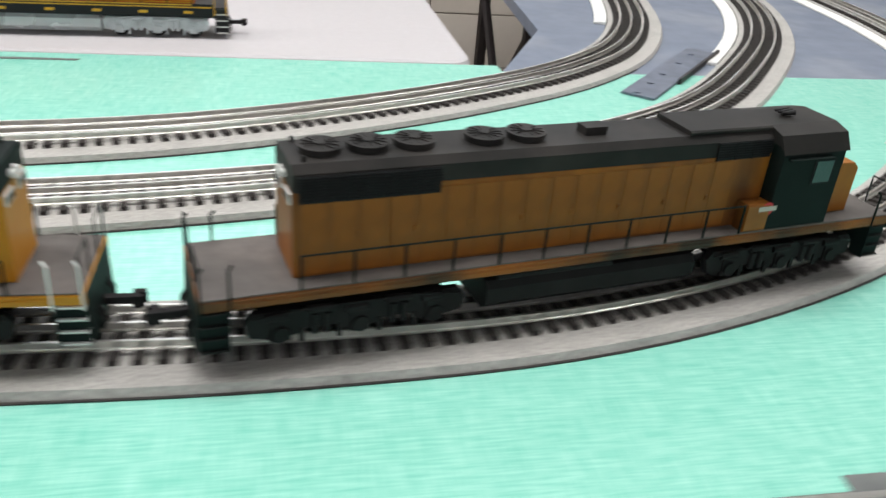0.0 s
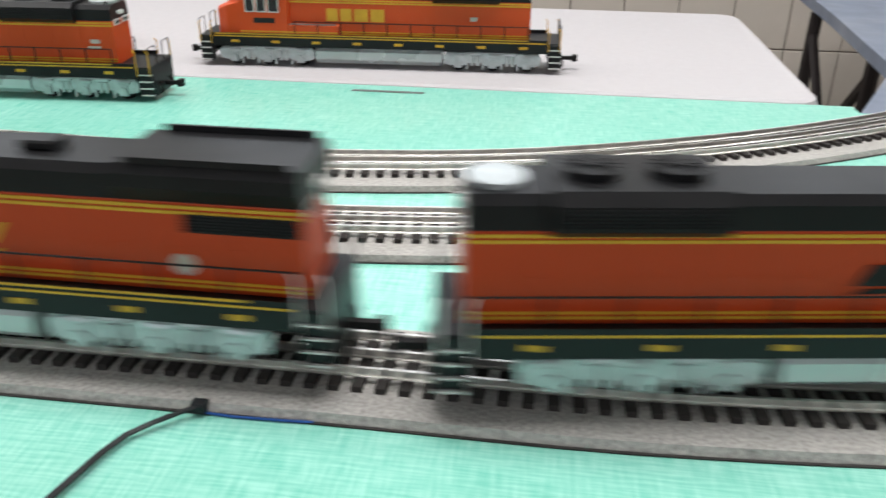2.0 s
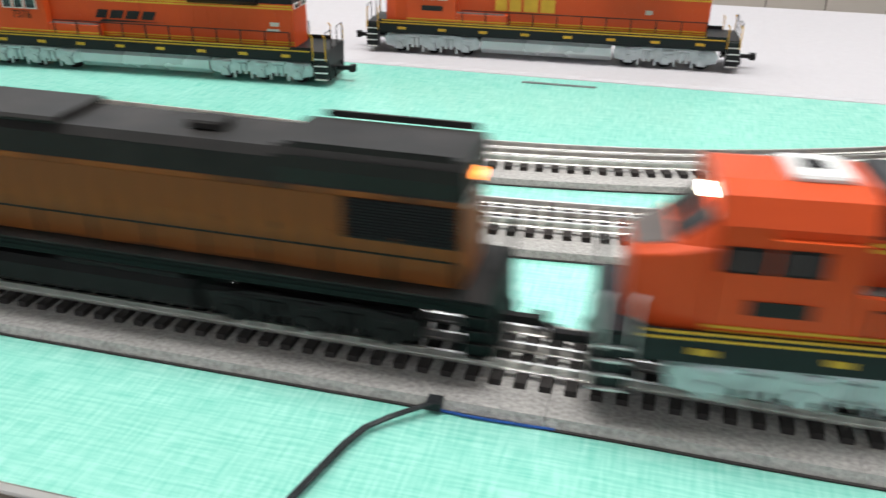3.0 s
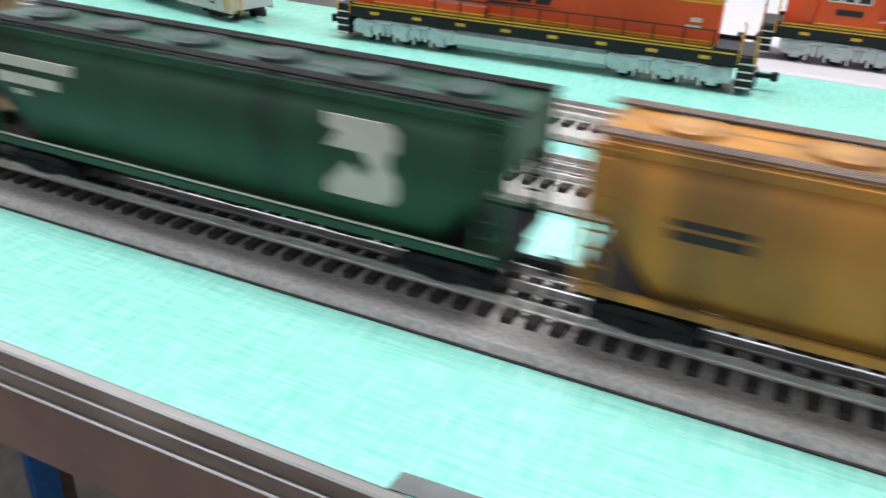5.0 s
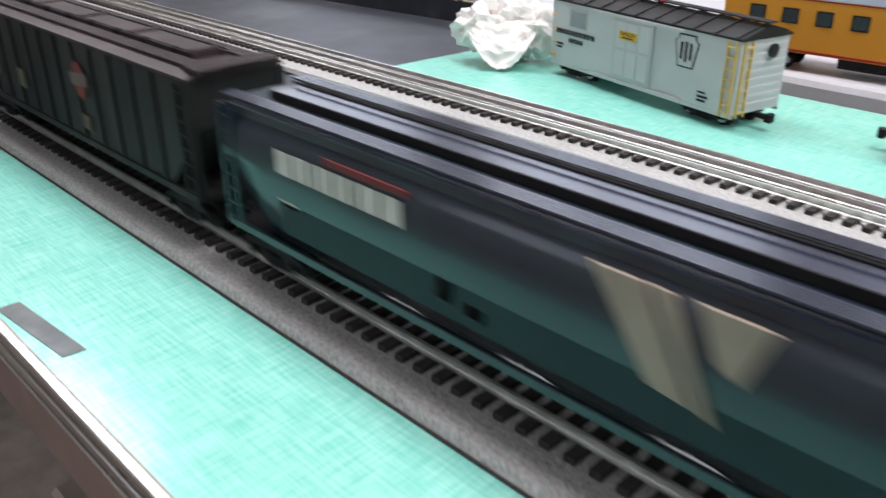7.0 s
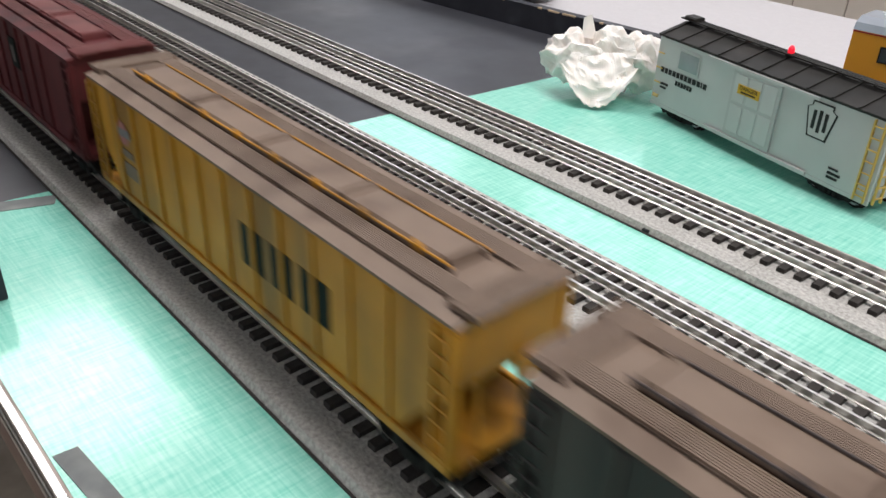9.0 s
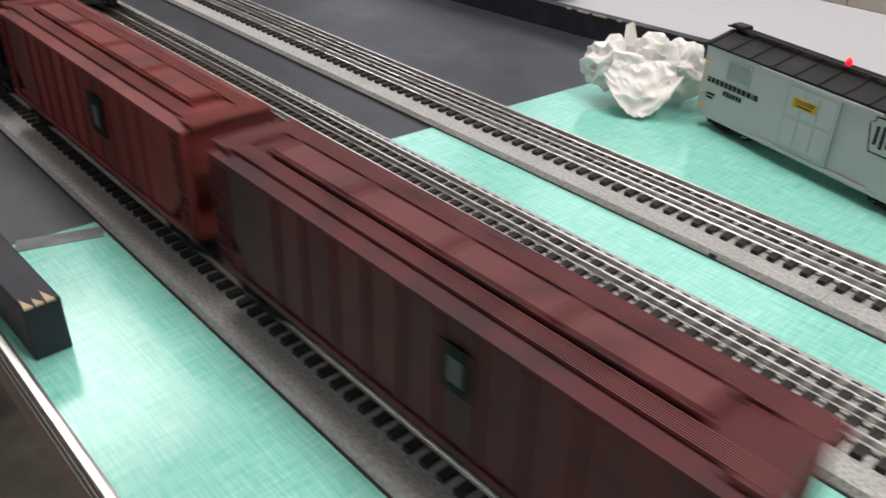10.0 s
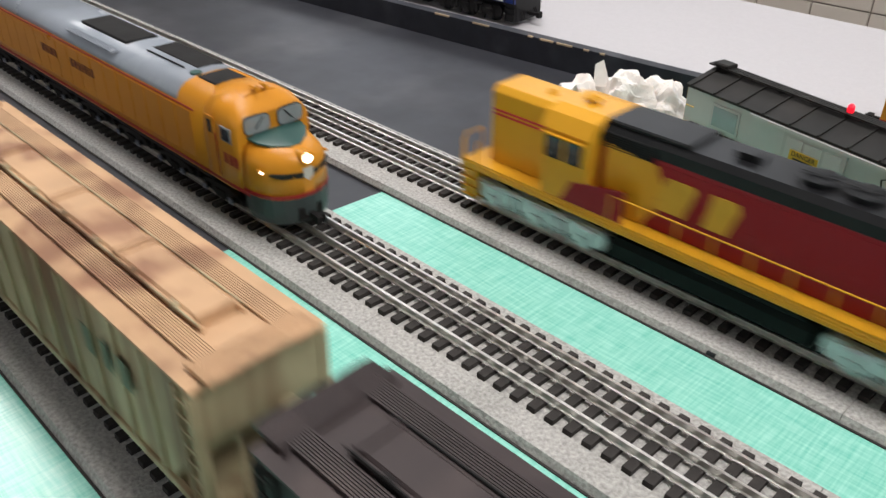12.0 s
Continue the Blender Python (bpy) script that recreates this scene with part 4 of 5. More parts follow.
        part("radiator_section", Mesh().prism_x([(-hw, 77), (-w, 82), (-w, 93), (-w + 5, 98), (w - 5, 98), (w, 93), (w, 82), (hw, 77)], x0 + 38, x0 + 118), P["top"], c)
        for s in (-1, 1):
            part("radiator_grille", grille(x0 + 42, x0 + 114, s * (w + 0.2), 83, 92, s), GRILLE, c)
            part("inverter_grille", grille(x1 - 90, x1 - 6, s * (hw + 0.3), 80, 91, s), GRILLE, c)
        fans(c, (x0 + 58, x0 + 98), 98, 13, P["top"])
        part("rear_roof_cap", Mesh().cyl((x0 + 15, 0, 95), (x0 + 15, 0, 97.5), 14, 24), SILVER, c, "shiny silver round roof cap")
        part("exhaust_hood", Mesh().box(x1 - 110, x1 - 40, -16, 16, 95, 99, 1.5), P["top"], c)
    else:
        w = P.get("wing", 31)
        part("radiator_section", Mesh().prism_x([(-hw, 80), (-w, 88), (-w, 94), (-w + 3, 98), (w - 3, 98), (w, 94), (w, 88), (hw, 80)], x0 - 1, x0 + 92), P["top"], c)
        for s in (-1, 1):
            part("radiator_grille", grille(x0 + 2, x0 + 60, s * (hw + 0.3), 56 if kind == "ge_old" else 66, 76, s), GRILLE, c)
            if kind != "ge_old":
                for k in range(4):
                    part("cabinet_louvre", grille(x1 - 112 + k * 27, x1 - 92 + k * 27, s * (hw + 0.3), 82, 91, s), LOUVRE, c)
            part("roof_coaming", Mesh().box(x0 + 4, x0 + 84, s * 24 - 1, s * 24 + 1, 98, 101), P["top"], c)
        part("dynamic_brake_box", Mesh().box(x1 - 118, x1 - 4, -hw, hw, 95, 98.5, 1.5), P["top"], c)
        part("exhaust_stack", Mesh().box(x0 + 128, x0 + 146, -7, 7, 95, 99.5, 1), P["top"], c)
    # cab and nose
    ch = P.get("cab_top", 97)
    w0, w1 = P.get("sash", (64, 80))
    cw = 30
    part("cab", Mesh().prism_x([(-cw, 36.3), (-cw, ch - 12), (-cw + 4, ch - 8), (cw - 4, ch - 8), (cw, ch - 12), (cw, 36.3)], cab0, cab1), P["cab"], c, bevel=0.5)
    part("cab_roof", Mesh().prism_x([(-cw - 0.8, ch - 12.5), (-cw + 5, ch - 2.5), (-14, ch + 0.5), (14, ch + 0.5), (cw - 5, ch - 2.5), (cw + 0.8, ch - 12.5), (cw - 4, ch - 8.5), (-cw + 4, ch - 8.5)], cab0 - 1, cab1 + 2), P["roof"], c)
    for s in (-1, 1):
        for wx in P.get("windows", ((6, 19), (22, 36))):
            fr = part("side_window", Mesh().box(cab0 + wx[0], cab0 + wx[1], s * cw - 0.5, s * cw + 0.5, w0, w1), P.get("frame", UNDER), c)
            part("pane", Mesh().box(cab0 + wx[0] + 1.4, cab0 + wx[1] - 1.4, s * cw - 0.8, s * cw + 0.8, w0 + 1.2, w1 - 1.2), P.get("glass", GLASS), fr)
        part("sunshade", Mesh().box(cab0 + 4, cab0 + 38, s * (cw + 1.6) - 1.6, s * (cw + 1.6) + 1.6, 80.8, 81.8), P["cab"], c)
    if kind == "hood":
        n1 = cab1 + P.get("nose_len", 36)
        part("nose", Mesh().prism_y([(cab1, 36.3), (n1, 36.3), (n1, 66), (n1 - 4, 70), (cab1, 71)], -18, 18), P["nose"], c, bevel=0.8)
        for s in (-1, 1):
            part("windshield", Mesh().box(cab1 - 0.2, cab1 + 0.8, min(s * 4, s * 24), max(s * 4, s * 24), 73, 85), GLASS, c)
        part("number_board", Mesh().box(cab1, cab1 + 2.5, -13, 13, 86, 92), BLACK, c)
    elif kind == "highnose":
        n1 = cab1 + P.get("nose_len", 34)
        part("nose", Mesh().prism_x([(-18, 36.3), (-18, 90), (-14, 94.5), (14, 94.5), (18, 90), (18, 36.3)], cab1, n1), P["nose"], c, bevel=0.8)
        for s in (-1, 1):
            part("windshield", Mesh().box(cab1 - 0.2, cab1 + 0.8, min(s * 20, s * 28), max(s * 20, s * 28), 68, 82), GLASS, c)
            part("nose_stripe", Mesh().box(cab1 + 4, n1 - 2, s * 18.2 - 0.2, s * 18.2 + 0.2, 73, 74.6).box(cab1 + 4, n1 - 2, s * 18.2 - 0.2, s * 18.2 + 0.2, 76, 77.6), REDP, c)
        part("bell", Mesh().cyl((cab1 + 18, 0, 94.5), (cab1 + 18, 0, 98), 4.5, 12, 2), P["nose"], c)
    else:
        n1 = cab1 + P.get("nose_len", 42)
        r0 = [(cab1, y, z) for y, z in ((-28, 36.3), (28, 36.3), (28, 74), (22, 84), (-22, 84), (-28, 74))]
        r1 = [(cab1 + 16, y, z) for y, z in ((-27, 36.3), (27, 36.3), (27, 70), (20, 72.5), (-20, 72.5), (-27, 70))]
        r2 = [(n1, y, z) for y, z in ((-17, 36.3), (17, 36.3), (17, 64), (13, 67), (-13, 67), (-17, 64))]
        part("nose", Mesh().loft([r0, r1, r2]), P["nose"], c, bevel=0.8)
        for s in (-1, 1):
            part("windshield", Mesh().loft([[(cab1 + 1.5, s * 3, 85), (cab1 + 1.5, s * 21, 84), (cab1 + 14.6, s * 19, 73.6), (cab1 + 14.6, s * 3, 73.6)], [(cab1 + 2.5, s * 3, 85.6), (cab1 + 2.5, s * 21, 84.6), (cab1 + 15.6, s * 19, 74.2), (cab1 + 15.6, s * 3, 74.2)]]), P.get("shield", GLASS), c)
        if P.get("nose_cover"):
            part("nose_cover", Mesh().loft([[(cab1 + 17, y, 72.2 + d) for y, d in ((-19, 0), (19, 0), (19, 0.9), (-19, 0.9))], [(n1 - 1, y, 66.8 + d) for y, d in ((-12.5, 0), (12.5, 0), (12.5, 0.9), (-12.5, 0.9))]]), P["nose_cover"], c)
        if P.get("air"):
            part("air_conditioner", Mesh().box(cab0 + 8, cab0 + 32, -14, 14, ch, ch + 3, 1), WHITEP, c, "white roof air conditioner")
        part("nose_door", Mesh().box(n1 - 0.2, n1 + 0.6, -6, 6, 38, 62), P["nose"], c)
    hl = Mesh().cyl((n1 if kind == "highnose" else cab1 + 1, -3, 88.5), ((n1 if kind == "highnose" else cab1) + 4, -3, 88.5), 2.1, 10).cyl((n1 if kind == "highnose" else cab1 + 1, 3, 88.5), ((n1 if kind == "highnose" else cab1) + 4, 3, 88.5), 2.1, 10)
    part("headlight", hl, P.get("light", WHITEP), c)
    part("rear_headlight", Mesh().cyl((x0, -3, 86), (x0 - 3, -3, 86), 2.1, 10).cyl((x0, 3, 86), (x0 - 3, 3, 86), 2.1, 10), P.get("rear_light", WHITEP), c)
    for s in (-1, 1):
        nb = part("rear_number_board", Mesh().box(x0 - 1.2, x0, min(s * 4, s * 17), max(s * 4, s * 17), 75, 80.5), WHITEP, c)
        for k in range(4):
            y = s * 10.5 + (k - 1.5) * 2.9
            part("figure_bar", Mesh().box(x0 - 1.5, x0 - 1.1, y - 0.9, y + 0.9, 76, 79.5), LETTERK, nb)
    # horn, bell, rails, small roof gear
    hx = P.get("horn", cab0 + 20)
    hm = Mesh().cyl((hx, 0, ch - 2), (hx, 0, ch + 3), 1, 6)
    for k in (-3, 0, 3):
        hm.cyl((hx - 4, k, ch + 3), (hx + 6, k, ch + 3), 0.7, 6, 1.8)
    part("air_horn", hm, BLACK if kind != "highnose" else P["nose"], c)
    for s in (-1, 1):
        side_rails(c, x0 + 2, x1 - (20 if kind in ("hood", "highnose") else 8), s * 30.2, 36, 54, 11, P["under"])
    blocks("lift_eye", Mesh().box(x0 + 6, x0 + 8, -14, -13, 95, 98).box(x0 + 6, x0 + 8, 13, 14, 95, 98).box(x1 - 20, x1 - 18, -14, -13, 95, 98).box(x1 - 20, x1 - 18, 13, 14, 95, 98), P["top"], c)
    cl = P.get("cabinet_len", 62)
    if P.get("bands"):
        for z in P["bands"]:
            for s in (-1, 1):
                part("stripe", Mesh().box(x0, cab0, s * (hw + 0.5) - 0.25, s * (hw + 0.5) + 0.25, z, z + 1.5), P["stripe"], c)
        for s in (-1, 1):
            for z in (39, 41.4):
                part("lower_stripe", Mesh().box(cab0 - cl, cab1, s * (cw + 0.3) - 0.25, s * (cw + 0.3) + 0.25, z, z + 1.2), P["stripe"], c)
                part("hood_stripe", Mesh().box(x0, cab0 - cl, s * (hw + 0.6) - 0.25, s * (hw + 0.6) + 0.25, z, z + 1.2), P["stripe"], c)
            part("walkway_cabinet", Mesh().box(cab0 - cl, cab0 - 0.5, min(s * 20, s * 29.8), max(s * 20, s * 29.8), 36.3, P.get("cabinet", 57), 0.8), P["cab"], c)
            part("cabinet_top", Mesh().box(cab0 - cl + 4, cab0 - 0.5, min(s * 21, s * 28.6), max(s * 21, s * 28.6), P.get("cabinet", 57), P.get("cabinet", 57) + 0.5), DECK, c)
    return c


def grille(x0, x1, y, z0, z1, s):
    m = Mesh().box(x0, x1, y - 0.3, y + 0.3, z0, z1)
    k = z0 + 1
    while k < z1 - 0.5:
        m.box(x0 + 0.5, x1 - 0.5, min(y, y + s * 0.9), max(y, y + s * 0.9), k, k + 0.5)
        k += 1.5
    x = x0
    while x <= x1 - 1:
        m.box(x, x + 0.9, min(y, y + s * 1.0), max(y, y + s * 1.0), z0, z1)
        x += (x1 - x0 - 0.9) / max(1, round((x1 - x0) / 12))
    return m


def logo_disc(parent, x, y, z, w, h, ma, ma2, rot=0):
    """A plain round mark with a slanted bar across it."""
    part("round_mark", Mesh().prism_y([(x + w / 2 * math.cos(a), z + h / 2 * math.sin(a)) for a in [k * math.pi / 9 for k in range(18)]], y, y - 0.25), ma, parent)
    part("mark_bar", Mesh().prism_y([(x - w * 0.75, z - h * 0.14 - rot), (x + w * 0.75, z - h * 0.14 + rot), (x + w * 0.75, z + h * 0.2 + rot), (x - w * 0.75, z + h * 0.2 - rot)], y - 0.2, y - 0.45), ma2, parent)


# paints of the freight cars
def streaked(name, c1, c2, amount=0.5, rough=0.55):
    return mat(name, c1, rough, var=0.14, scale=40, second=c2, amount=amount, sscale=34, sstretch=(1, 1, 0.1), bump=0.05, swidth=0.16)


YSIDE = streaked("ochre_hopper_paint", (0.43, 0.19, 0.03), (0.23, 0.115, 0.028), 0.55)
YROOF = streaked("tan_roof", (0.42, 0.22, 0.07), (0.26, 0.13, 0.045), 0.5)
BNGREEN = streaked("green_hopper_paint", (0.013, 0.058, 0.03), (0.009, 0.034, 0.02), 0.45, 0.4)
BNROOF = streaked("dull_green_roof", (0.03, 0.055, 0.043), (0.05, 0.07, 0.06), 0.4)
TANSIDE = streaked("weathered_tan", (0.33, 0.215, 0.125), (0.15, 0.09, 0.06), 0.55)
TANROOF = streaked("rust_tan_roof", (0.29, 0.2, 0.15), (0.14, 0.09, 0.065), 0.5)
RUSTY = streaked("rust_streaked_yellow", (0.38, 0.155, 0.02), (0.13, 0.052, 0.016), 0.6)
RUSTROOF = streaked("rusty_roof", (0.24, 0.11, 0.045), (0.11, 0.048, 0.022), 0.55)
NAVY = mat("navy_paint", (0.006, 0.010, 0.020), 0.34, var=0.12, scale=30, second=(0.005, 0.022, 0.028), amount=0.5, sscale=14, coat=0.35, spec=0.4)
TEAL = mat("dark_teal_paint", (0.004, 0.015, 0.019), 0.5, var=0.12, scale=30)
NAVYROOF = mat("navy_roof", (0.024, 0.027, 0.046), 0.24, var=0.2, scale=40, spec=0.6)
DARKSIDE = streaked("dark_green_black", (0.012, 0.0115, 0.011), (0.028, 0.027, 0.025), 0.5, 0.62)
DARKROOF = streaked("dusty_black_roof", (0.038, 0.027, 0.027), (0.06, 0.043, 0.041), 0.45, 0.5)
BROWNSIDE = streaked("dark_brown_paint", (0.05, 0.038, 0.035), (0.028, 0.022, 0.022), 0.5)
CYEL = streaked("yellow_hopper_paint", (0.44, 0.2, 0.018), (0.22, 0.11, 0.025), 0.5, 0.5)
CYROOF = streaked("dusty_brown_board", (0.17, 0.12, 0.09), (0.12, 0.08, 0.058), 0.4)
LOUVRE = mat("grey_louvre", (0.06, 0.06, 0.062), 0.5)
MARKG = mat("dull_grey_mark", (0.2, 0.19, 0.17), 0.7)
MAROON = streaked("maroon_paint", (0.085, 0.014, 0.016), (0.045, 0.012, 0.014), 0.5, 0.6)
DMAR = streaked("dusty_maroon_board", (0.13, 0.035, 0.034), (0.08, 0.02, 0.02), 0.4, 0.55)
OXIDE = streaked("oxide_red_paint", (0.165, 0.025, 0.021), (0.075, 0.018, 0.015), 0.55, 0.62)
OXROOF = streaked("oxide_roof", (0.17, 0.032, 0.028), (0.105, 0.024, 0.021), 0.4, 0.5)
CREAM = streaked("stained_cream", (0.4, 0.33, 0.2), (0.17, 0.095, 0.05), 0.6)
CREAMROOF = streaked("peach_roof", (0.52, 0.32, 0.18), (0.28, 0.14, 0.08), 0.5)
PGREY = mat("light_grey_plastic", (0.48, 0.475, 0.47), 0.42, var=0.04, scale=40)
PGREY2 = mat("panel_grey", (0.43, 0.425, 0.42), 0.5, var=0.04, scale=40)
UPY = mat("armour_yellow", (0.58, 0.23, 0.016), 0.32, var=0.05, scale=30)
UPGREY = mat("harbour_grey", (0.27, 0.295, 0.335), 0.25, var=0.08, scale=30)
DUSTRED = mat("dark_red_letters", (0.11, 0.02, 0.02), 0.5)
UPRED = mat("red_line", (0.3, 0.018, 0.018), 0.4)
PILOTGREY = mat("dark_grey_pilot", (0.045, 0.055, 0.055), 0.45, var=0.1, scale=40)
GREENGLARE = mat("antiglare_green", (0.025, 0.075, 0.065), 0.4, spec=0.5)
SFY = mat("warm_yellow", (0.64, 0.31, 0.018), 0.32, var=0.05, scale=30)
SFR = mat("deep_red", (0.24, 0.004, 0.011), 0.35, var=0.08, scale=30)
BLUEP = mat("royal_blue", (0.015, 0.03, 0.16), 0.35)

# ---- the long train, from its head: (rear gap at 0 s, vehicle) ----
CN1 = dict(kind="hood", body=CNWY, top=DUSTY, roof=DUSTY, cab=DKGREEN, nose=CNWY, sill=WYEL, deck=DECK, stripe=WYEL, truck=UNDER, tank=UNDER, under=DKGREEN, half=224, tall=1.03, porch=48, cab_at=(117, 166), nose_len=30, bolster=142, windows=((26, 42),))
CN2 = dict(CN1, body=CNWCLEAN, nose=CNWCLEAN, sill=CNWCLEAN, stripe=CNWCLEAN, top=DKGREEN, roof=DUSTY, edge=WHITEP, rail=WHITEP, half=237, tall=1.0, porch=32, cab_at=(111, 160), nose_len=44)
BN1 = dict(kind="wide", body=ORANGE, top=BLACK, roof=DUSTY, cab=ORANGE, nose=ORANGE, sill=BLACK, deck=BLACK, stripe=STRIPE, truck=SILVER, tank=TANK, under=BLACK, half=250, tall=1.1, cab_at=(130, 201), nose_len=28, windows=((14, 38), (40, 62)), porch=12,
           bolster=152, tank_half=86, edge=WHITEP, rail=WHITEP, steplights=True, bands=(74.6, 77.2), band=80, light=LAMPO, glass=GLASS, frame=UNDER, sash=(66, 78), cabinet=50)

BN2 = dict(BN1, kind="ge", half=244, cab_at=(140, 200), nose_len=33, windows=((16, 36), (38, 58)), wing=27, cab=BRIGHTO, nose=BRIGHTO, roof=BRIGHTO, glass=GLASS, frame=UNDER, sash=(66, 77), nose_cover=DECK, air=True, cabinet=60, cabinet_len=108, light=LAMPW, cab_top=98)
OLD = dict(kind="ge_old", body=WYEL, top=DUSTY, roof=DUSTY, cab=WYEL, nose=WYEL, sill=DKGREEN, deck=DUSTY, stripe=DKGREEN, truck=UNDER, tank=UNDER, under=DKGREEN, half=228, tall=1.06, cab_at=(118, 156), nose_len=20, wing=24, rear_light=LAMPO, porch=16, cab_top=96)
STATIC = dict(BN1, porch=38, frame=WHITEP, sash=(64, 80), half=222, tall=1.04, cab_at=(110, 170), nose_len=30, windows=((10, 24), (26, 38), (40, 52)), bolster=140, tank_half=78, body=BRIGHTO, cab=BRIGHTO, nose=BRIGHTO, light=WHITEP, rail=LETTERY, glass=GLASS, bolts=1)
SFP = dict(kind="highnose", body=SFR, top=BLACK, roof=SFY, cab=SFY, nose=SFY, sill=SFY, deck=SFY, stripe=SFY, truck=SILVER, tank=DKGREEN, under=SFY, half=205, rail=SFY, edge=SFY, porch=30, cab_at=(92, 130), band=84, nose_len=58)
BLU = dict(CN1, body=BLUEP, nose=BLUEP, cab=BLUEP, sill=BLUEP, stripe=WHITEP, top=BLUEP, roof=BLUEP, deck=DUSTY, under=BLACK)

TRAIN = []          # (vehicle, middle at 0 s, half the distance of its trucks, turned)


def couple(ob, rear, front, turned=False, base=0.3):
    TRAIN.append((ob, (rear + front) / 2, (front - rear) * base, turned))


l1 = diesel("weathered mustard-yellow and dark green six-axle diesel locomotive", CN1)
logo_disc(l1, 115, -30.2, 52, 9, 9, REDP, LETTERW)
l2 = diesel("yellow and dark green six-axle diesel locomotive with white step edges", CN2)
logo_disc(l2, -115, 30.2, 52, 9, 9, REDP, LETTERW)
l2m = part("round_mark", Mesh().cyl((115, 30.2, 52), (115, 30.5, 52), 6, 18), REDP, l2)
part("mark_bar", Mesh().box(106, 124, 30.4, 30.8, 50.5, 54), LETTERW, l2)
part("side_number_plate", Mesh().box(20, 46, 20, 20.6, 71, 76), LETTERK, l2)
part("lit_panel", Mesh().box(60, 86, 19.8, 21.5, 67, 76, 1), CNWCLEAN, l2)
l3 = diesel("orange and black wide-cab diesel locomotive with silver trucks and tank", BN1)
bars("black_side_name", (22, 22, 22, 20), -8, -22, 66, 11, LETTERK, l3, 5, 0.6)
part("name_swoosh", Mesh().prism_y([(-58, 56), (50, 58.2), (-52, 59)], -21.7, -22.1), LETTERK, l3)
part("cab_number_plate", Mesh().box(150, 178, -30.6, -30.2, 52, 58), LETTERK, l3)
l4 = diesel("bright orange and black wide-cab diesel locomotive with gold side name", BN2)
bars("gold_side_name", (21, 22, 21, 20), -24, 22, 66, 11.5, LETTERY, l4, 4, -0.7, 1)
part("name_line", Mesh().box(-74, 28, 21.6, 22.0, 55, 57), LETTERY, l4)
part("cab_number_plate", Mesh().box(158, 184, 30.2, 30.6, 53, 60), LETTERK, l4)
part("round_mark", Mesh().cyl((-170, 21, 55), (-170, 21.6, 55), 6, 16), LETTERW, l4)
l5 = diesel("grimy dark green and faded yellow diesel locomotive", OLD)
couple(l1, 0.799, 1.288)
couple(l2, 0.274, 0.799, True)
couple(l3, -0.282, 0.258)
couple(l4, -0.828, -0.282, True)
couple(l5, -1.32, -0.828, True)
h0 = hopper("ochre yellow covered hopper with a tan roof", 412, "round", YSIDE, YROOF, TIE, CYROOF)
couple(h0, -1.726, -1.32)
h1 = hopper("ochre yellow covered hopper, dusty, with a tan roof", 413, "round", YSIDE, YROOF, TIE, CYROOF)
blocks("data_bar", Mesh().box(-150, -118, -32.4, -31.4, 56, 60).box(-150, -118, -32.4, -31.4, 62, 65).box(120, 140, -31, -30, 36, 40), TIE, h1)
couple(h1, -2.133, -1.726)
h2 = hopper("dark green covered hopper with round hatches and a white mark", 368, "round", BNGREEN, BNROOF, UNDER, UNDER)
part("white_mark", Mesh().prism_y([(74, 64), (106, 64), (111, 68), (111, 76), (106, 80), (74, 80), (74, 74), (80, 72)], -32.2, -32.9).prism_y([(74, 40), (106, 40), (111, 44), (111, 54), (107, 58), (98, 58), (92, 51), (86, 58), (74, 46)], -31.6, -32.7).prism_y([(98, 57), (107, 57), (107, 65), (92, 65)], -31.9, -32.8), LETTERW, h2)
blocks("name_bar", Mesh().box(-144, -86, -32.8, -32, 70, 76).box(-144, -98, -32.8, -32, 60, 66).box(-132, -122, -32.6, -32, 54, 57), LETTERW, h2)
part("sill_line", Mesh().box(-160, 160, -32.6, -32.2, 26.6, 27.8), LETTERW, h2)
couple(h2, -2.4955, -2.133)
h3 = hopper("weathered tan ribbed covered hopper with rusty stains", 393, "ribbed", TANSIDE, TANROOF, TANSIDE, TANROOF, tall=0.965)
logo_disc(h3, 8, -31.4, 68, 20, 24, mat("faded_red", (0.28, 0.08, 0.1), 0.7), mat("faded_navy", (0.08, 0.07, 0.11), 0.7), 1)
blocks("data_bar", Mesh().box(-128, -116, -31.2, -30.7, 52, 68).box(-110, -100, -31.2, -30.7, 46, 66).box(122, 138, -31.2, -30.7, 36, 43), BROWNSIDE, h3)
couple(h3, -2.882, -2.4955)
h4 = hopper("rust-streaked yellow ribbed covered hopper", 357, "ribbed", RUSTY, RUSTROOF, RUSTY, RUSTROOF, tall=0.965)
blocks("data_bar", Mesh().box(66, 82, -31.2, -30.7, 38, 50).box(-4, 22, -31.2, -30.7, 74, 80), BROWNSIDE, h4)
couple(h4, -3.239, -2.882)
h5 = hopper("glossy navy and teal covered hopper with a broad white slanted mark", 445, "round", NAVY, NAVYROOF, UNDER, NAVYROOF, 4)
part("teal_band", Mesh().box(-150, 160, -31.9, -30.3, 33, 50), TEAL, h5)
bars("white_name", (12, 11, 4, 10, 10, 4, 12, 12), -105, -32.3, 71, 12, LETTERW, h5, 2.2, 0, -1)
part("red_bar", Mesh().box(-112, -56, -32.3, -31.2, 79, 82), mat("dull_dark_red", (0.13, 0.02, 0.02), 0.6), h5)
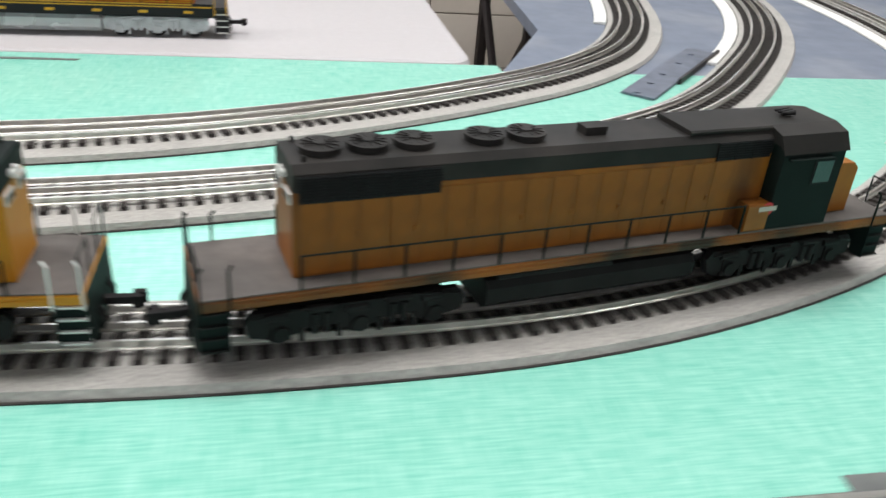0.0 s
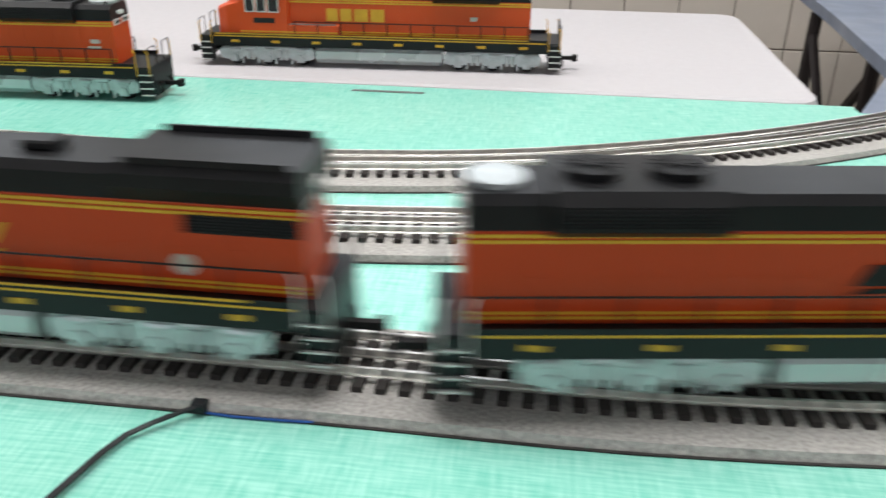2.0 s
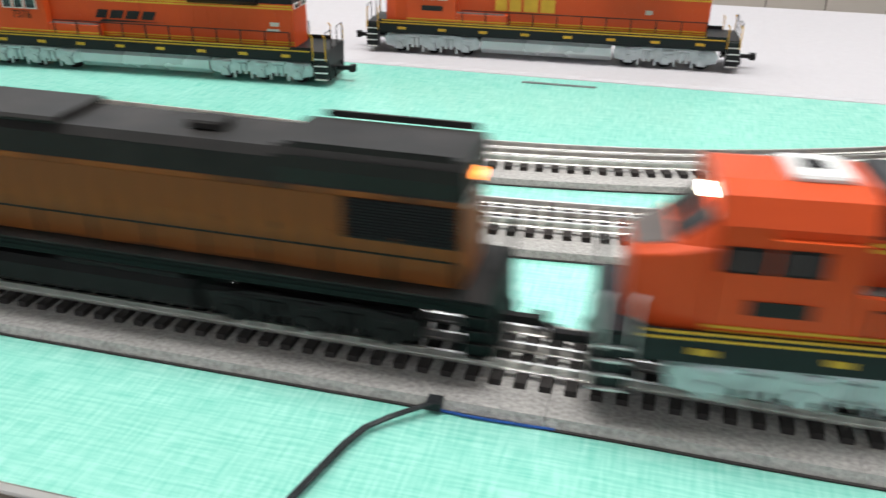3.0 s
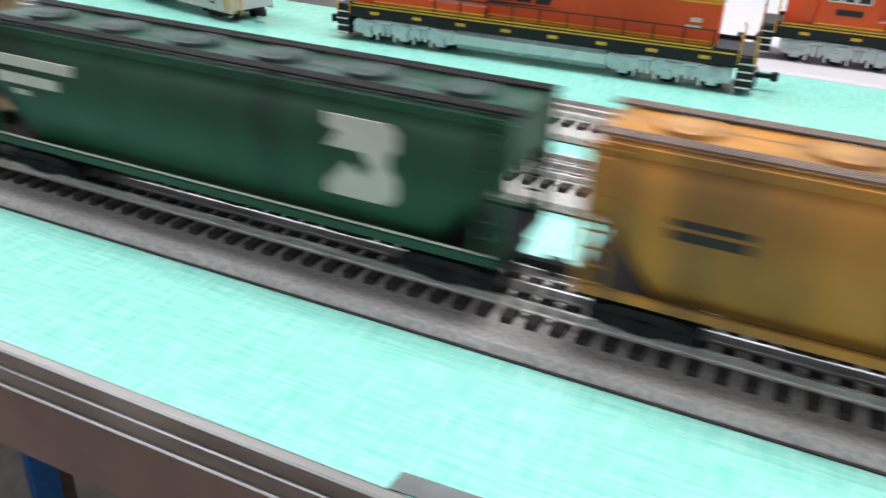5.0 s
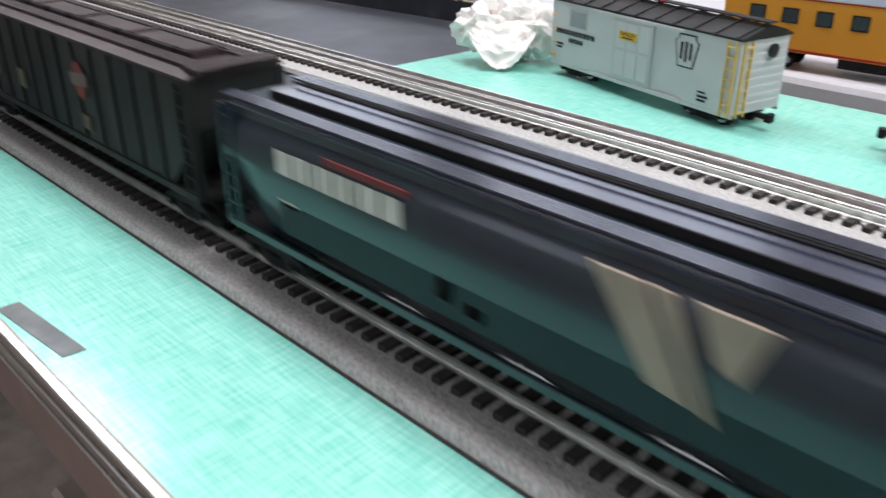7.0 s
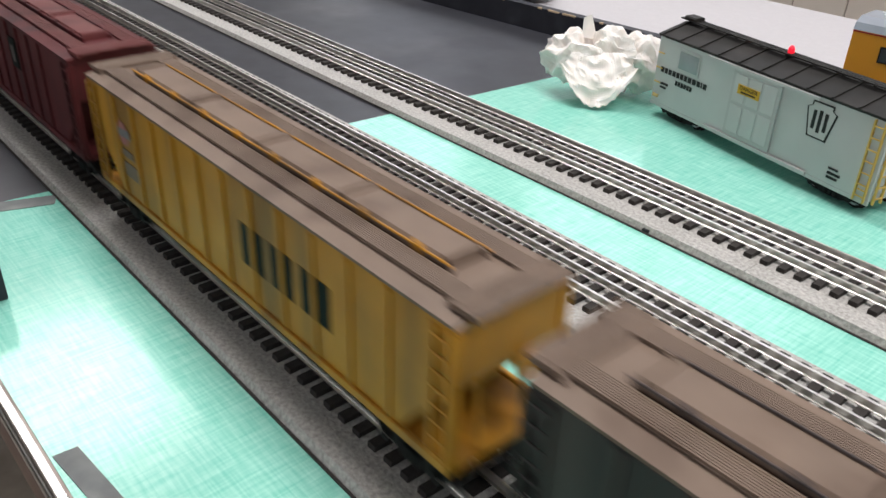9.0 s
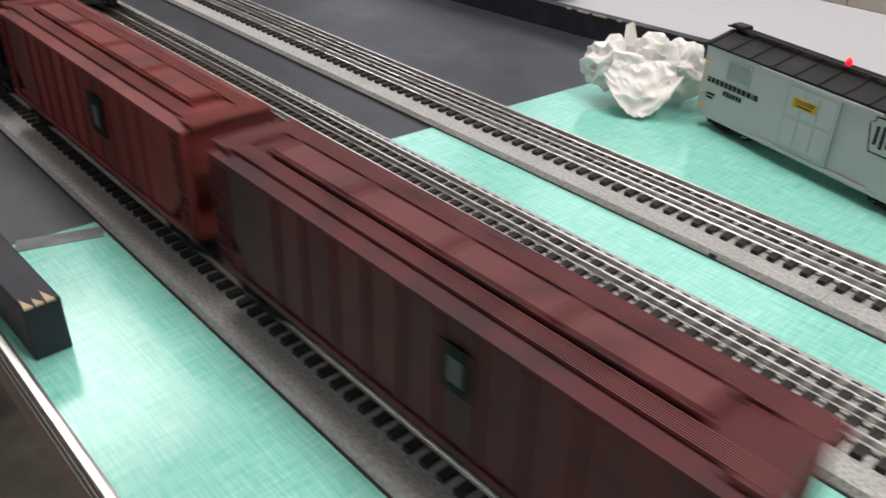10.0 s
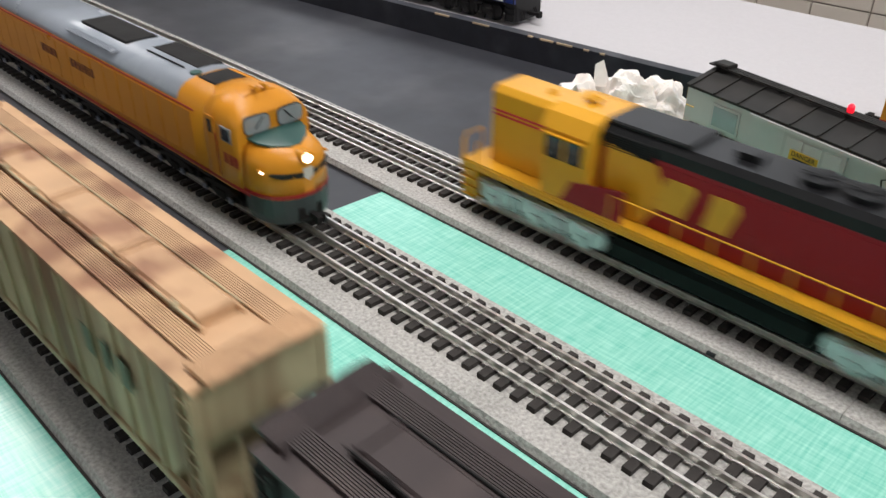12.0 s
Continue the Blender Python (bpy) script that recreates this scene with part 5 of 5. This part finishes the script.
part("slanted_mark", Mesh().prism_y([(36, 84), (56, 84), (78, 46), (62, 48)], -31.4, -33).prism_y([(76, 84), (100, 84), (92, 62), (84, 66)], -31.4, -33).prism_y([(59, 84), (66, 84), (86, 44), (81, 46)], -31.4, -33), mat("dusty_beige_mark", (0.27, 0.22, 0.17), 0.65), h5)
blocks("data_bar", Mesh().box(-150, -134, -31.9, -31, 54, 60).box(-150, -136, -31.9, -31, 48, 51).box(-40, -30, -31.9, -31, 40, 50).box(-24, -12, -31.9, -31, 38, 44), LETTERW, h5)
couple(h5, -3.667, -3.239)
h6 = hopper("near-black ribbed covered hopper with a faded red mark", 406, "ribbed", DARKSIDE, DARKROOF, UNDER, DARKROOF, 4)
logo_disc(h6, 36, -32.4, 68, 18, 26, mat("dull_red", (0.15, 0.035, 0.03), 0.7), mat("dull_cream", (0.12, 0.09, 0.075), 0.7), 1)
blocks("data_bar", Mesh().box(-160, -154, -32.6, -31.4, 44, 62).box(-146, -138, -32.6, -31.4, 42, 60).box(-132, -124, -32.6, -31.4, 44, 60).box(-84, -72, -32.6, -31.4, 42, 56).box(30, 42, -32.6, -31.4, 34, 44), mat("dull_ochre", (0.085, 0.075, 0.05), 0.7), h6)
couple(h6, -4.0725, -3.667)
h7 = hopper("dark brown ribbed covered hopper", 395, "ribbed", BROWNSIDE, CYROOF, BROWNSIDE, CYROOF)
couple(h7, -4.462, -4.0725)
h8 = hopper("yellow covered hopper with dusty brown running boards", 398, "smooth", CYEL, CYROOF, CYEL, CYROOF)
logo_disc(h8, -130, -31, 70, 14, 16, mat("faded_pink", (0.35, 0.14, 0.13), 0.7), mat("slate_grey", (0.16, 0.15, 0.15), 0.7), 1)
bars("dark_side_name", (22, 20, 24), 55, -30.6, 58, 24, DKGREEN, h8, 7)
blocks("data_bar", Mesh().box(-140, -120, -31, -30.4, 54, 59).box(-140, -114, -31, -30.4, 40, 50), CYROOF, h8)
couple(h8, -4.854, -4.462)
h9 = hopper("maroon ribbed covered hopper with slatted roof boards", 370, "ribbed", MAROON, MAROON, MAROON, DMAR)
part("green_mark", Mesh().box(30, 46, -32.6, -31.6, 58, 82), DKGREEN, h9)
part("white_bar", Mesh().box(36, 40, -32.9, -32.5, 63, 76), MARKG, h9)
couple(h9, -5.218, -4.854)
h10 = hopper("oxide red ribbed covered hopper with slatted roof boards", 366, "ribbed", OXIDE, OXROOF, OXIDE, OXROOF)
part("green_mark", Mesh().box(18, 42, -32.6, -31.6, 50, 80), DKGREEN, h10)
part("white_bar", Mesh().box(28, 32, -32.9, -32.5, 56, 72), MARKG, h10)
couple(h10, -5.578, -5.218)
h11 = hopper("dusty black ribbed covered hopper", 388, "ribbed", DARKSIDE, DARKROOF, UNDER, DARKROOF, 4)
couple(h11, -5.972, -5.578)
h12 = hopper("stained cream ribbed covered hopper with a peach-coloured roof", 386, "ribbed", CREAM, CREAMROOF, CREAM, CREAMROOF)
bars("green_side_name", (9, 8, 9), 95, -32.2, 68, 16, mat("faded_green", (0.12, 0.15, 0.1), 0.7), h12, 9)
couple(h12, -6.352, -5.972)

# ---- second line: streamlined turbine locomotive; third line: red and yellow diesel ----
def turbine():
    c = thing("turbine_locomotive", "yellow streamlined locomotive with grey roof and a lit nose lamp", "locomotive", group="locomotives")
    L0 = -560
    n = 22

    def ring(x, w, zt, zb=27, sq=4.0):
        out = []
        for k in range(n):
            a = math.pi * k / (n - 1)
            cx, sz = math.cos(a), math.sin(a)
            out.append((x, w * math.copysign(abs(cx) ** (2 / sq), cx), 62 + (zt - 62) * abs(sz) ** (2 / sq)))
        return [(x, w, zb)] + out + [(x, -w, zb)]
    part("body", Mesh().loft([ring(L0, 31.5, 95, 27, 3.2), ring(-70, 31.5, 95, 27, 3.2)]), UPY, c, smooth=True)
    grey = [(31.5 * math.copysign(abs(math.cos(a)) ** (2 / 3.2), math.cos(a)) * 1.004, 62.2 + 33.2 * abs(math.sin(a)) ** (2 / 3.2)) for a in [math.pi * (0.12 + 0.76 * k / 16) for k in range(17)]]
    part("roof", Mesh().loft([[(x, y, z) for y, z in grey] + [(x, y * 0.9, z - 3) for y, z in grey[::-1]] for x in (L0, -108)]), UPGREY, c, smooth=True)
    part("cab_body", Mesh().loft([ring(-70, 31.5, 95, 27, 3.2), ring(-56, 31.8, 98, 27, 3.2), ring(-40, 31.8, 97, 27, 3.4), ring(-33, 31.2, 91, 27, 4.2), ring(-27, 30, 87, 27, 5.0)]), UPY, c, smooth=True)
    part("roof_cowl", Mesh().loft([[(x, w * math.cos(math.pi * k / 10), z0 + h * math.sin(math.pi * k / 10)) for k in range(11)] for x, w, z0, h in ((-84, 16, 92, 3), (-66, 22, 90, 8), (-44, 21, 90, 9.5), (-41, 20.5, 90, 9))]), UPY, c, smooth=True)
    nose = []
    for x, w, zt, sq in ((-27, 30, 72, 4.2), (-18, 29.6, 70.5, 3.6), (-9, 28, 68.5, 3.2), (-1, 24.5, 66, 2.9), (5, 18.5, 63, 2.6), (9, 11, 60, 2.4), (10.5, 4, 57, 2.2)):
        rr = []
        for k in range(n):
            a = math.pi * k / (n - 1)
            rr.append((x, w * math.cos(a), 44 + (zt - 44) * abs(math.sin(a)) ** (2 / sq)))
        nose.append([(x, w, 29)] + rr + [(x, -w, 29)])
    part("nose", Mesh().loft(nose), UPY, c, smooth=True)
    gp = [[(x, w * (k / 5 - 1), z + 0.9 - d * (k / 5 - 1) ** 2) for k in range(11)] for x, w, z, d in ((-27, 23, 72, 1.4), (-18, 21, 70.6, 1.6), (-11, 16, 69, 1.5), (-6, 10, 67.7, 1.0), (-2, 4, 66.4, 0.3))]
    part("glare_panel", Mesh().loft([r + [(x, y, z - 1.6) for x, y, z in r[::-1]] for r in gp]), GREENGLARE, c)
    for s in (-1, 1):
        fr = part("windshield", Mesh().loft([[(x, s * 3 + s * 22 * (0.5 + 0.5 * math.copysign(abs(math.cos(a)) ** 0.5, math.cos(a))), 80 + 7.4 * math.copysign(abs(math.sin(a)) ** 0.5, math.sin(a))) for a in [k * math.pi / 10 for k in range(20)]] for x in (-30, -26.2)]), UNDER, c)
        part("pane", Mesh().loft([[(x, s * 3.5 + s * 21.0 * (0.5 + 0.5 * math.copysign(abs(math.cos(a)) ** 0.5, math.cos(a))), 80 + 6.9 * math.copysign(abs(math.sin(a)) ** 0.5, math.sin(a))) for a in [k * math.pi / 10 for k in range(20)]] for x in (-29, -25.9)]), CLEARGLASS, fr)
        part("wiper", Mesh().cyl((-25.6, s * 9, 85), (-25.4, s * 16, 76.5), 0.45, 5), UNDER, c)
        fr = part("side_window", Mesh().box(-47, -34, s * 31.3 - 0.6, s * 31.3 + 0.7, 66, 78), CLEARGLASS, c)
        part("pane", Mesh().box(-45.8, -35.2, s * 31.3 - 0.8, s * 31.3 + 0.9, 67.2, 76.8), GLASS, fr)
        part("cab_door", Mesh().box(-66, -55, s * 31.6 - 0.5, s * 31.6 + 0.4, 32, 82), UPY, c)
        part("door_window", Mesh().box(-63, -58, s * 32 - 0.4, s * 32 + 0.4, 68, 79), GLASS, c)
        part("door_rail", Mesh().cyl((-53, s * 32.5, 34), (-53, s * 32.5, 70), 0.5, 5), UPRED, c)
        part("red_line", Mesh().box(L0, -18, s * 31.7 - 0.25, s * 31.7 + 0.25, 28.5, 31), UPRED, c)
        part("roof_line", Mesh().box(L0, -84, s * 30.9 - 0.3, s * 30.9 + 0.4, 77.4, 78.8), UPRED, c)
        bars("side_name", (5, 5, 2.5, 5, 5), -345, s * 31.9, 61, 8.5, DUSTRED, c, 2.6, 0, s)
        bars("side_name", (5, 5, 5, 2.5, 5, 2.5, 5), -275, s * 31.9, 61, 8.5, DUSTRED, c, 2.6, 0, s)
        bars("cab_number_plate", (5, 5, 5), -37, s * 31.6, 52, 9, UPRED, c, 1.6, 0, s)
        part("class_lamp", Mesh().cyl((-10, s * 27.2, 52), (-5, s * 28, 52), 1.2, 10, 1.4), UPY, c)
        if s < 0:
            part("class_lamp_lens", Mesh().cyl((-5, -28, 52), (-4.6, -28, 52), 0.9, 10), LAMPW, c)
        part("nose_wing", Mesh().loft([[(9, s * 4, 45), (9, s * 4, 50), (11, s * 4, 50), (11, s * 4, 45)], [(4, s * 17, 47), (4, s * 17, 51), (6.8, s * 18, 51), (6.8, s * 18, 47)], [(-2, s * 23, 49.5), (-2, s * 23, 51), (0, s * 25.4, 51), (0, s * 25.4, 49.5)]]), DUSTY, c)
        for k in range(18):
            x = -110 - k * 24
            part("side_panel", Mesh().box(x, x + 22, s * 31.55 - 0.2, s * 31.55 + 0.2, 36, 76), UPY, c)
        part("side_skirt", Mesh().box(L0, -70, s * 29 - 1, s * 29 + 1, 22, 27), UNDER, c)
    part("headlight", Mesh().cyl((2, 0, 60.5), (11, 0, 60.5), 5.4, 18), UPY, c)
    part("headlight_lens", Mesh().cyl((11, 0, 60.5), (11.5, 0, 60.5), 3.4, 18), LAMPW, c)
    plan = [(-27, 30.2), (-18, 29.8), (-9, 28.2), (-1, 24.7), (5, 18.7), (9, 11.2), (10.7, 4.2)]
    front = [(x, -y) for x, y in plan] + [(x, y) for x, y in plan[::-1]]
    part("nose_red_line", Mesh().prism_z([(x + 0.3, y * 1.006) for x, y in front], 29.5, 32.5), UPRED, c)
    part("pilot", Mesh().loft([[(x * k, y * k, z) for x, y in front] for k, z in ((0.9, 7), (0.97, 14), (0.99, 29))]), PILOTGREY, c)
    part("pilot_opening", Mesh().box(3, 10.2, -10, 10, 9, 20), UNDER, c)
    part("nose_shield", Mesh().prism_x([(-4, 46), (0, 42), (4, 46), (4, 53), (-4, 53)], 9.6, 11), LETTERW, c)
    part("horn", Mesh().cyl((-44, 0, 99), (-44, 0, 102), 1, 6).cyl((-46, -4, 102), (-38, -4, 102), 0.8, 6, 1.8).cyl((-46, 4, 102), (-38, 4, 102), 0.8, 6, 1.8), UPY, c)
    for x0, x1, y0, y1, h in ((-105, -80, -12, 14, 95.6), (-190, -120, -3, 19, 96), (-300, -215, -14, 14, 97)):
        part("roof_hatch", Mesh().box(x0, x1, y0, y1, 93, h, 0.8), UNDER, c)
    part("roof_louvre", slats(-300, -210, -24, 10, 9, 92, UPGREY), UPGREY, c)
    part("roof_vent", Mesh().cyl((-112, -9, 93), (-112, -9, 96.5), 4.5, 14), GREENGLARE, c)
    m = Mesh()
    for k in range(9):
        m.cyl((-185 + k * 7, -10, 93), (-185 + k * 7, -10, 96), 0.7, 5)
    m.cyl((-185, -10, 96), (-129, -10, 96), 0.7, 5)
    part("roof_rail", m, UNDER, c)
    for x in (-70, -140, -215, -290, -365, -440, -515):
        t = freight_truck(c, x, UNDER)
        for k in (-18, 18):
            part("wheel_face", Mesh().cyl((x + k, -28, 9), (x + k, -29.4, 9), 3, 12), STEEL, c)
    coupler(c, 6, 1, 13)
    return c


TALL = 0.92
up = turbine()
TALL = 1.0
sf = diesel("yellow and red road diesel with a black roof and tall nose", SFP)
part("big_mark", Mesh().prism_y([(25, 52), (43, 52), (45, 55), (41, 72), (39, 75), (21, 75), (19, 72)], 20.2, 20.8), LETTERY, sf)
part("big_mark", Mesh().prism_y([(12, 52), (-4, 52), (-10, 70), (-8, 75), (8, 75), (10, 62)], 20.2, 20.8), LETTERY, sf)
part("red_flash", Mesh().prism_y([(62, 37), (112, 37), (104, 52), (80, 57), (62, 60)], 30.1, 30.5), SFR, sf)
part("yellow_panel", Mesh().prism_y([(86, 37), (55, 37), (44, 50), (42, 66), (48, 80), (86, 84)], 19.6, 20.4), SFY, sf)

# ---- things that stand on the boards ----
b2 = diesel("orange and black diesel locomotive standing on the green board", dict(STATIC, half=214, bolster=137))
b2.matrix_basis = pose(0.161, 0.516, 0.0, 0, 0, 183.6)
writing("cab_number", "7376", 12, LETTERK, b2, 140, 30.6, 60, "black cab number", 180)
bars("black_side_name", (15, 15, 15, 13), 20, 22, 64, 9, LETTERK, b2, 4, -0.5, 1)
part("name_swoosh", Mesh().prism_y([(52, 55), (-30, 57.2), (46, 58)], 21.7, 22.1), LETTERK, b2)
blocks("rear_data_bar", Mesh().box(-160, -150, 21.4, 21.9, 60, 64).box(-160, -146, 21.4, 21.9, 54, 57), LETTERW, b2)
b3 = diesel("orange diesel locomotive with gold side name on the white table", dict(STATIC, roof=DKGREEN))
b3.matrix_basis = pose(0.583, 0.706, 0.0, 0, 0, 182.9)
bars("gold_side_name", (17, 17, 14, 14), 28, 22, 64, 15, LETTERY, b3, 3, 0, 1)
part("cab_number_plate", Mesh().box(126, 152, 30.2, 30.6, 54, 60), LETTERK, b3)
part("rear_panel", Mesh().box(-120, -112, 21.4, 22, 60, 65), LETTERW, b3)
b4 = diesel("dark blue and white diesel locomotive on the white table", BLU)
b4.matrix_basis = pose(-1.02, 0.745, 0.0, 0, 0, 4.5)


def boxcar():
    c = thing("boxcar", "light grey boxcar with yellow ladders and a red roof lamp", "boxcar")
    h = 124
    part("body", Mesh().box(-h, h, -30, 30, 14, 78), PGREY, c, bevel=0.5)
    part("roof", Mesh().prism_x([(-31.5, 77), (-31.5, 79), (0, 87.5), (31.5, 79), (31.5, 77)], -h - 1.5, h + 1.5), DUSTY, c)
    for k in range(11):
        x = -h + 4 + k * (2 * h - 8) / 10
        part("roof_seam", Mesh().prism_x([(-31.5, 79), (-31.5, 80.2), (0, 88.8), (31.5, 80.2), (31.5, 79), (0, 87.4)], x - 0.8, x + 0.8), DUSTY, c)
    part("roof_walk", slats(-h - 4, h + 4, 0, 11, 4, 91, DUSTY), DUSTY, c)
    for s in (-1, 1):
        d = part("sliding_door", Mesh().box(-26, 26, s * 31 - 1.2, s * 31 + 1.0, 16, 74, 0.4), PGREY2, c)
        for j in range(2):
            for k in range(3):
                part("door_panel", Mesh().box(-23 + 16 * k, -9.5 + 16 * k, s * 32 - 0.6, s * 32 + 0.4, 20 + 27 * j, 44 + 27 * j, 0.3), PGREY, d)
        part("door_track", Mesh().box(-58, 62, s * 32 - 1, s * 32 + 1, 74, 76.5), PGREY, c)
        part("door_track", Mesh().box(-50, 66, s * 32 - 1, s * 32 + 1, 13, 15.5), PGREY, c)
        fr = part("side_window", Mesh().box(-96, -68, s * 30.3 - 0.5, s * 30.3 + 0.5, 52, 72), PGREY2, c)
        part("pane", Mesh().box(-94, -70, s * 30.6 - 0.5, s * 30.6 + 0.5, 54, 70), CLEARGLASS, fr)
        ladder(c, s * -1 * (h - 8), s * 30, 12, 76, 7, mat_lad, 9, s)
        for z in (20, 34, 48, 62):
            part("grab_iron", Mesh().cyl((s * (h - 10), s * 31.4, z), (s * (h - 2), s * 31.4, z), 0.6, 5), mat_lad, c)
        part("side_sill", Mesh().box(-h, h, s * 29.5 - 0.8, s * 29.5 + 0.8, 11, 14), PGREY, c)
        part("corner_grab", Mesh().rod([(-s * (h - 4), -30.8, 22), (-s * (h - 4), -32, 22), (-s * (h - 10), -32, 22), (-s * (h - 10), -30.8, 22)], 0.6), mat_lad, c)
        lad = ladder(c, 0, 0, 12, 76, 7, mat_lad, 9, -1)
        lad.matrix_basis = pose(s * (h + 0.4) / 1000, -0.022, 0, 0, 0, 90 * s)
        for k in range(8):
            part("end_rib", Mesh().box(s * h - 0.8, s * h + 0.8, -28, 28, 20 + 7 * k, 23 + 7 * k), PGREY, c)
        t = freight_truck(c, s * 88, UNDER)
        for k in (-18, 18):
            for q in (-1, 1):
                part("wheel_face", Mesh().cyl((s * 88 + k, q * 19.8, 8.6), (s * 88 + k, q * 20.6, 8.6), 6, 16), SILVER, c)
        coupler(c, s * (h + 1), s, 12)
    part("brake_wheel", Mesh().cyl((h + 2, 8, 66), (h + 3.5, 8, 66), 6, 14), DUSTY, c)
    part("roof_lamp", Mesh().cyl((0, 0, 91), (0, 0, 95), 2.6, 12).cyl((0, 0, 95), (0, 0, 97), 2.6, 12, 1.2), LAMPR, c, "red roof lamp")
    part("vent_top", Mesh().box(-h + 2, -h + 16, -6, 6, 90, 94, 1), DUSTY, c)
    bars("side_name", (4.2, 4, 4.2, 4.2, 3.8, 4, 4, 4.4, 4.6, 4.2, 1.6, 4.4), -86, -30.2, 47, 5, LETTERK, c, 1.2)
    bars("car_number_plate", (3, 3, 3, 3, 3, 3), -84, -30.2, 39.5, 4.5, LETTERK, c, 0.8)
    blocks("data_bar", Mesh().box(-114, -104, -30.5, -30.1, 33, 35).box(-114, -106, -30.5, -30.1, 29.5, 31.5).box(84, 96, -30.5, -30.1, 22, 24).box(84, 94, -30.5, -30.1, 18.5, 20.5).box(84, 93, -30.5, -30.1, 26, 27.6), LETTERK, c)
    part("warning_sign", Mesh().box(-18, 6, -33.2, -32.4, 55, 63), STRIPE, c, "yellow warning sign")
    writing("warning_word", "DANGER", 5, LETTERK, c, -6, -33.3, 60.4)
    part("warning_line", Mesh().box(-14, 2, -33.5, -33.1, 56.4, 57.6), LETTERK, c)
    key = lambda g: [(x, z) for x, z in ((66 - 9 - g, 72 + g), (66 + 9 + g, 72 + g), (66 + 9 + g, 69), (66 + 13 + g, 67), (66 + 8 + g, 45 - g), (66 - 8 - g, 45 - g), (66 - 13 - g, 67), (66 - 9 - g, 69))]
    part("keystone_mark", Mesh().prism_y(key(1.2), -30.1, -30.5), LETTERK, c)
    part("keystone_field", Mesh().prism_y(key(-0.2), -30.3, -30.7), PGREY, c)
    blocks("keystone_bar", Mesh().box(59, 62, -31, -30.6, 51, 66).box(64.5, 67.5, -31, -30.6, 49, 67).box(70, 73, -31, -30.6, 51, 66), LETTERK, c)
    return c


mat_lad = mat("yellow_ladder", (0.62, 0.4, 0.1), 0.45)
bc = boxcar()
bc.matrix_basis = pose(-0.293, 0.515, 0.0, 0, 0, -13.2)


def coach():
    c = thing("passenger_coach", "yellow passenger coach with red line on the white table", "coach")
    h = 250
    part("body", Mesh().box(-h, h, -30, 30, 20, 78), UPY, c, bevel=1)
    part("roof", Mesh().prism_x([(-30.5, 77), (-28, 84), (-18, 89), (18, 89), (28, 84), (30.5, 77)], -h, h), UPGREY, c)
    for s in (-1, 1):
        part("red_line", Mesh().box(-h, h, s * 30 - 0.4, s * 30 + 0.4, 21, 23.5).box(-h, h, s * 30 - 0.4, s * 30 + 0.4, 75, 76.5), UPRED, c)
        for k in range(13):
            x = -h + 30 + k * 36
            w = part("coach_window", Mesh().box(x, x + 18, s * 30 - 0.5, s * 30 + 0.5, 50, 66), UNDER, c)
            part("pane", Mesh().box(x + 1.5, x + 16.5, s * 30 - 0.8, s * 30 + 0.8, 51.5, 64.5), GLASS, w)
        freight_truck(c, s * 195, UPGREY)
        coupler(c, s * (h + 1), s, 12)
    part("underbody", Mesh().box(-120, 120, -22, 22, 8, 20, 2), UNDER, c)
    return c


co = coach()
co.matrix_basis = pose(-0.075, 0.742, 0.0, 0, 0, 3)


# ---- what moves ----
def gone(t):
    """Way of the long train, which slows a little all along."""
    return 0.51 * t - 0.00325 * t * t


def riding(line, s, base, turned=False):
    (x0, y0), _ = along(line, s - base)
    (x1, y1), _ = along(line, s + base)
    return pose((x0 + x1) / 2, (y0 + y1) / 2, RAILTOP, 0, 0, math.degrees(math.atan2(y1 - y0, x1 - x0)) + (180 if turned else 0))


def motions():
    steps = [k * 0.3 for k in range(41)]
    for ob, s0, base, turned in TRAIN:
        walk(ob, [(t, riding(T1, s0 + gone(t), base, turned)) for t in steps])
    walk(up, [(t, riding(T2, -0.551 + 0.271 * (t - 12) - 0.2, 0.12) @ Matrix.Translation((0.2, 0, 0))) for t in steps])
    walk(sf, [(t, riding(T3, -0.290 - 0.554 * (t - 12), 0.13, True)) for t in steps])


motions()
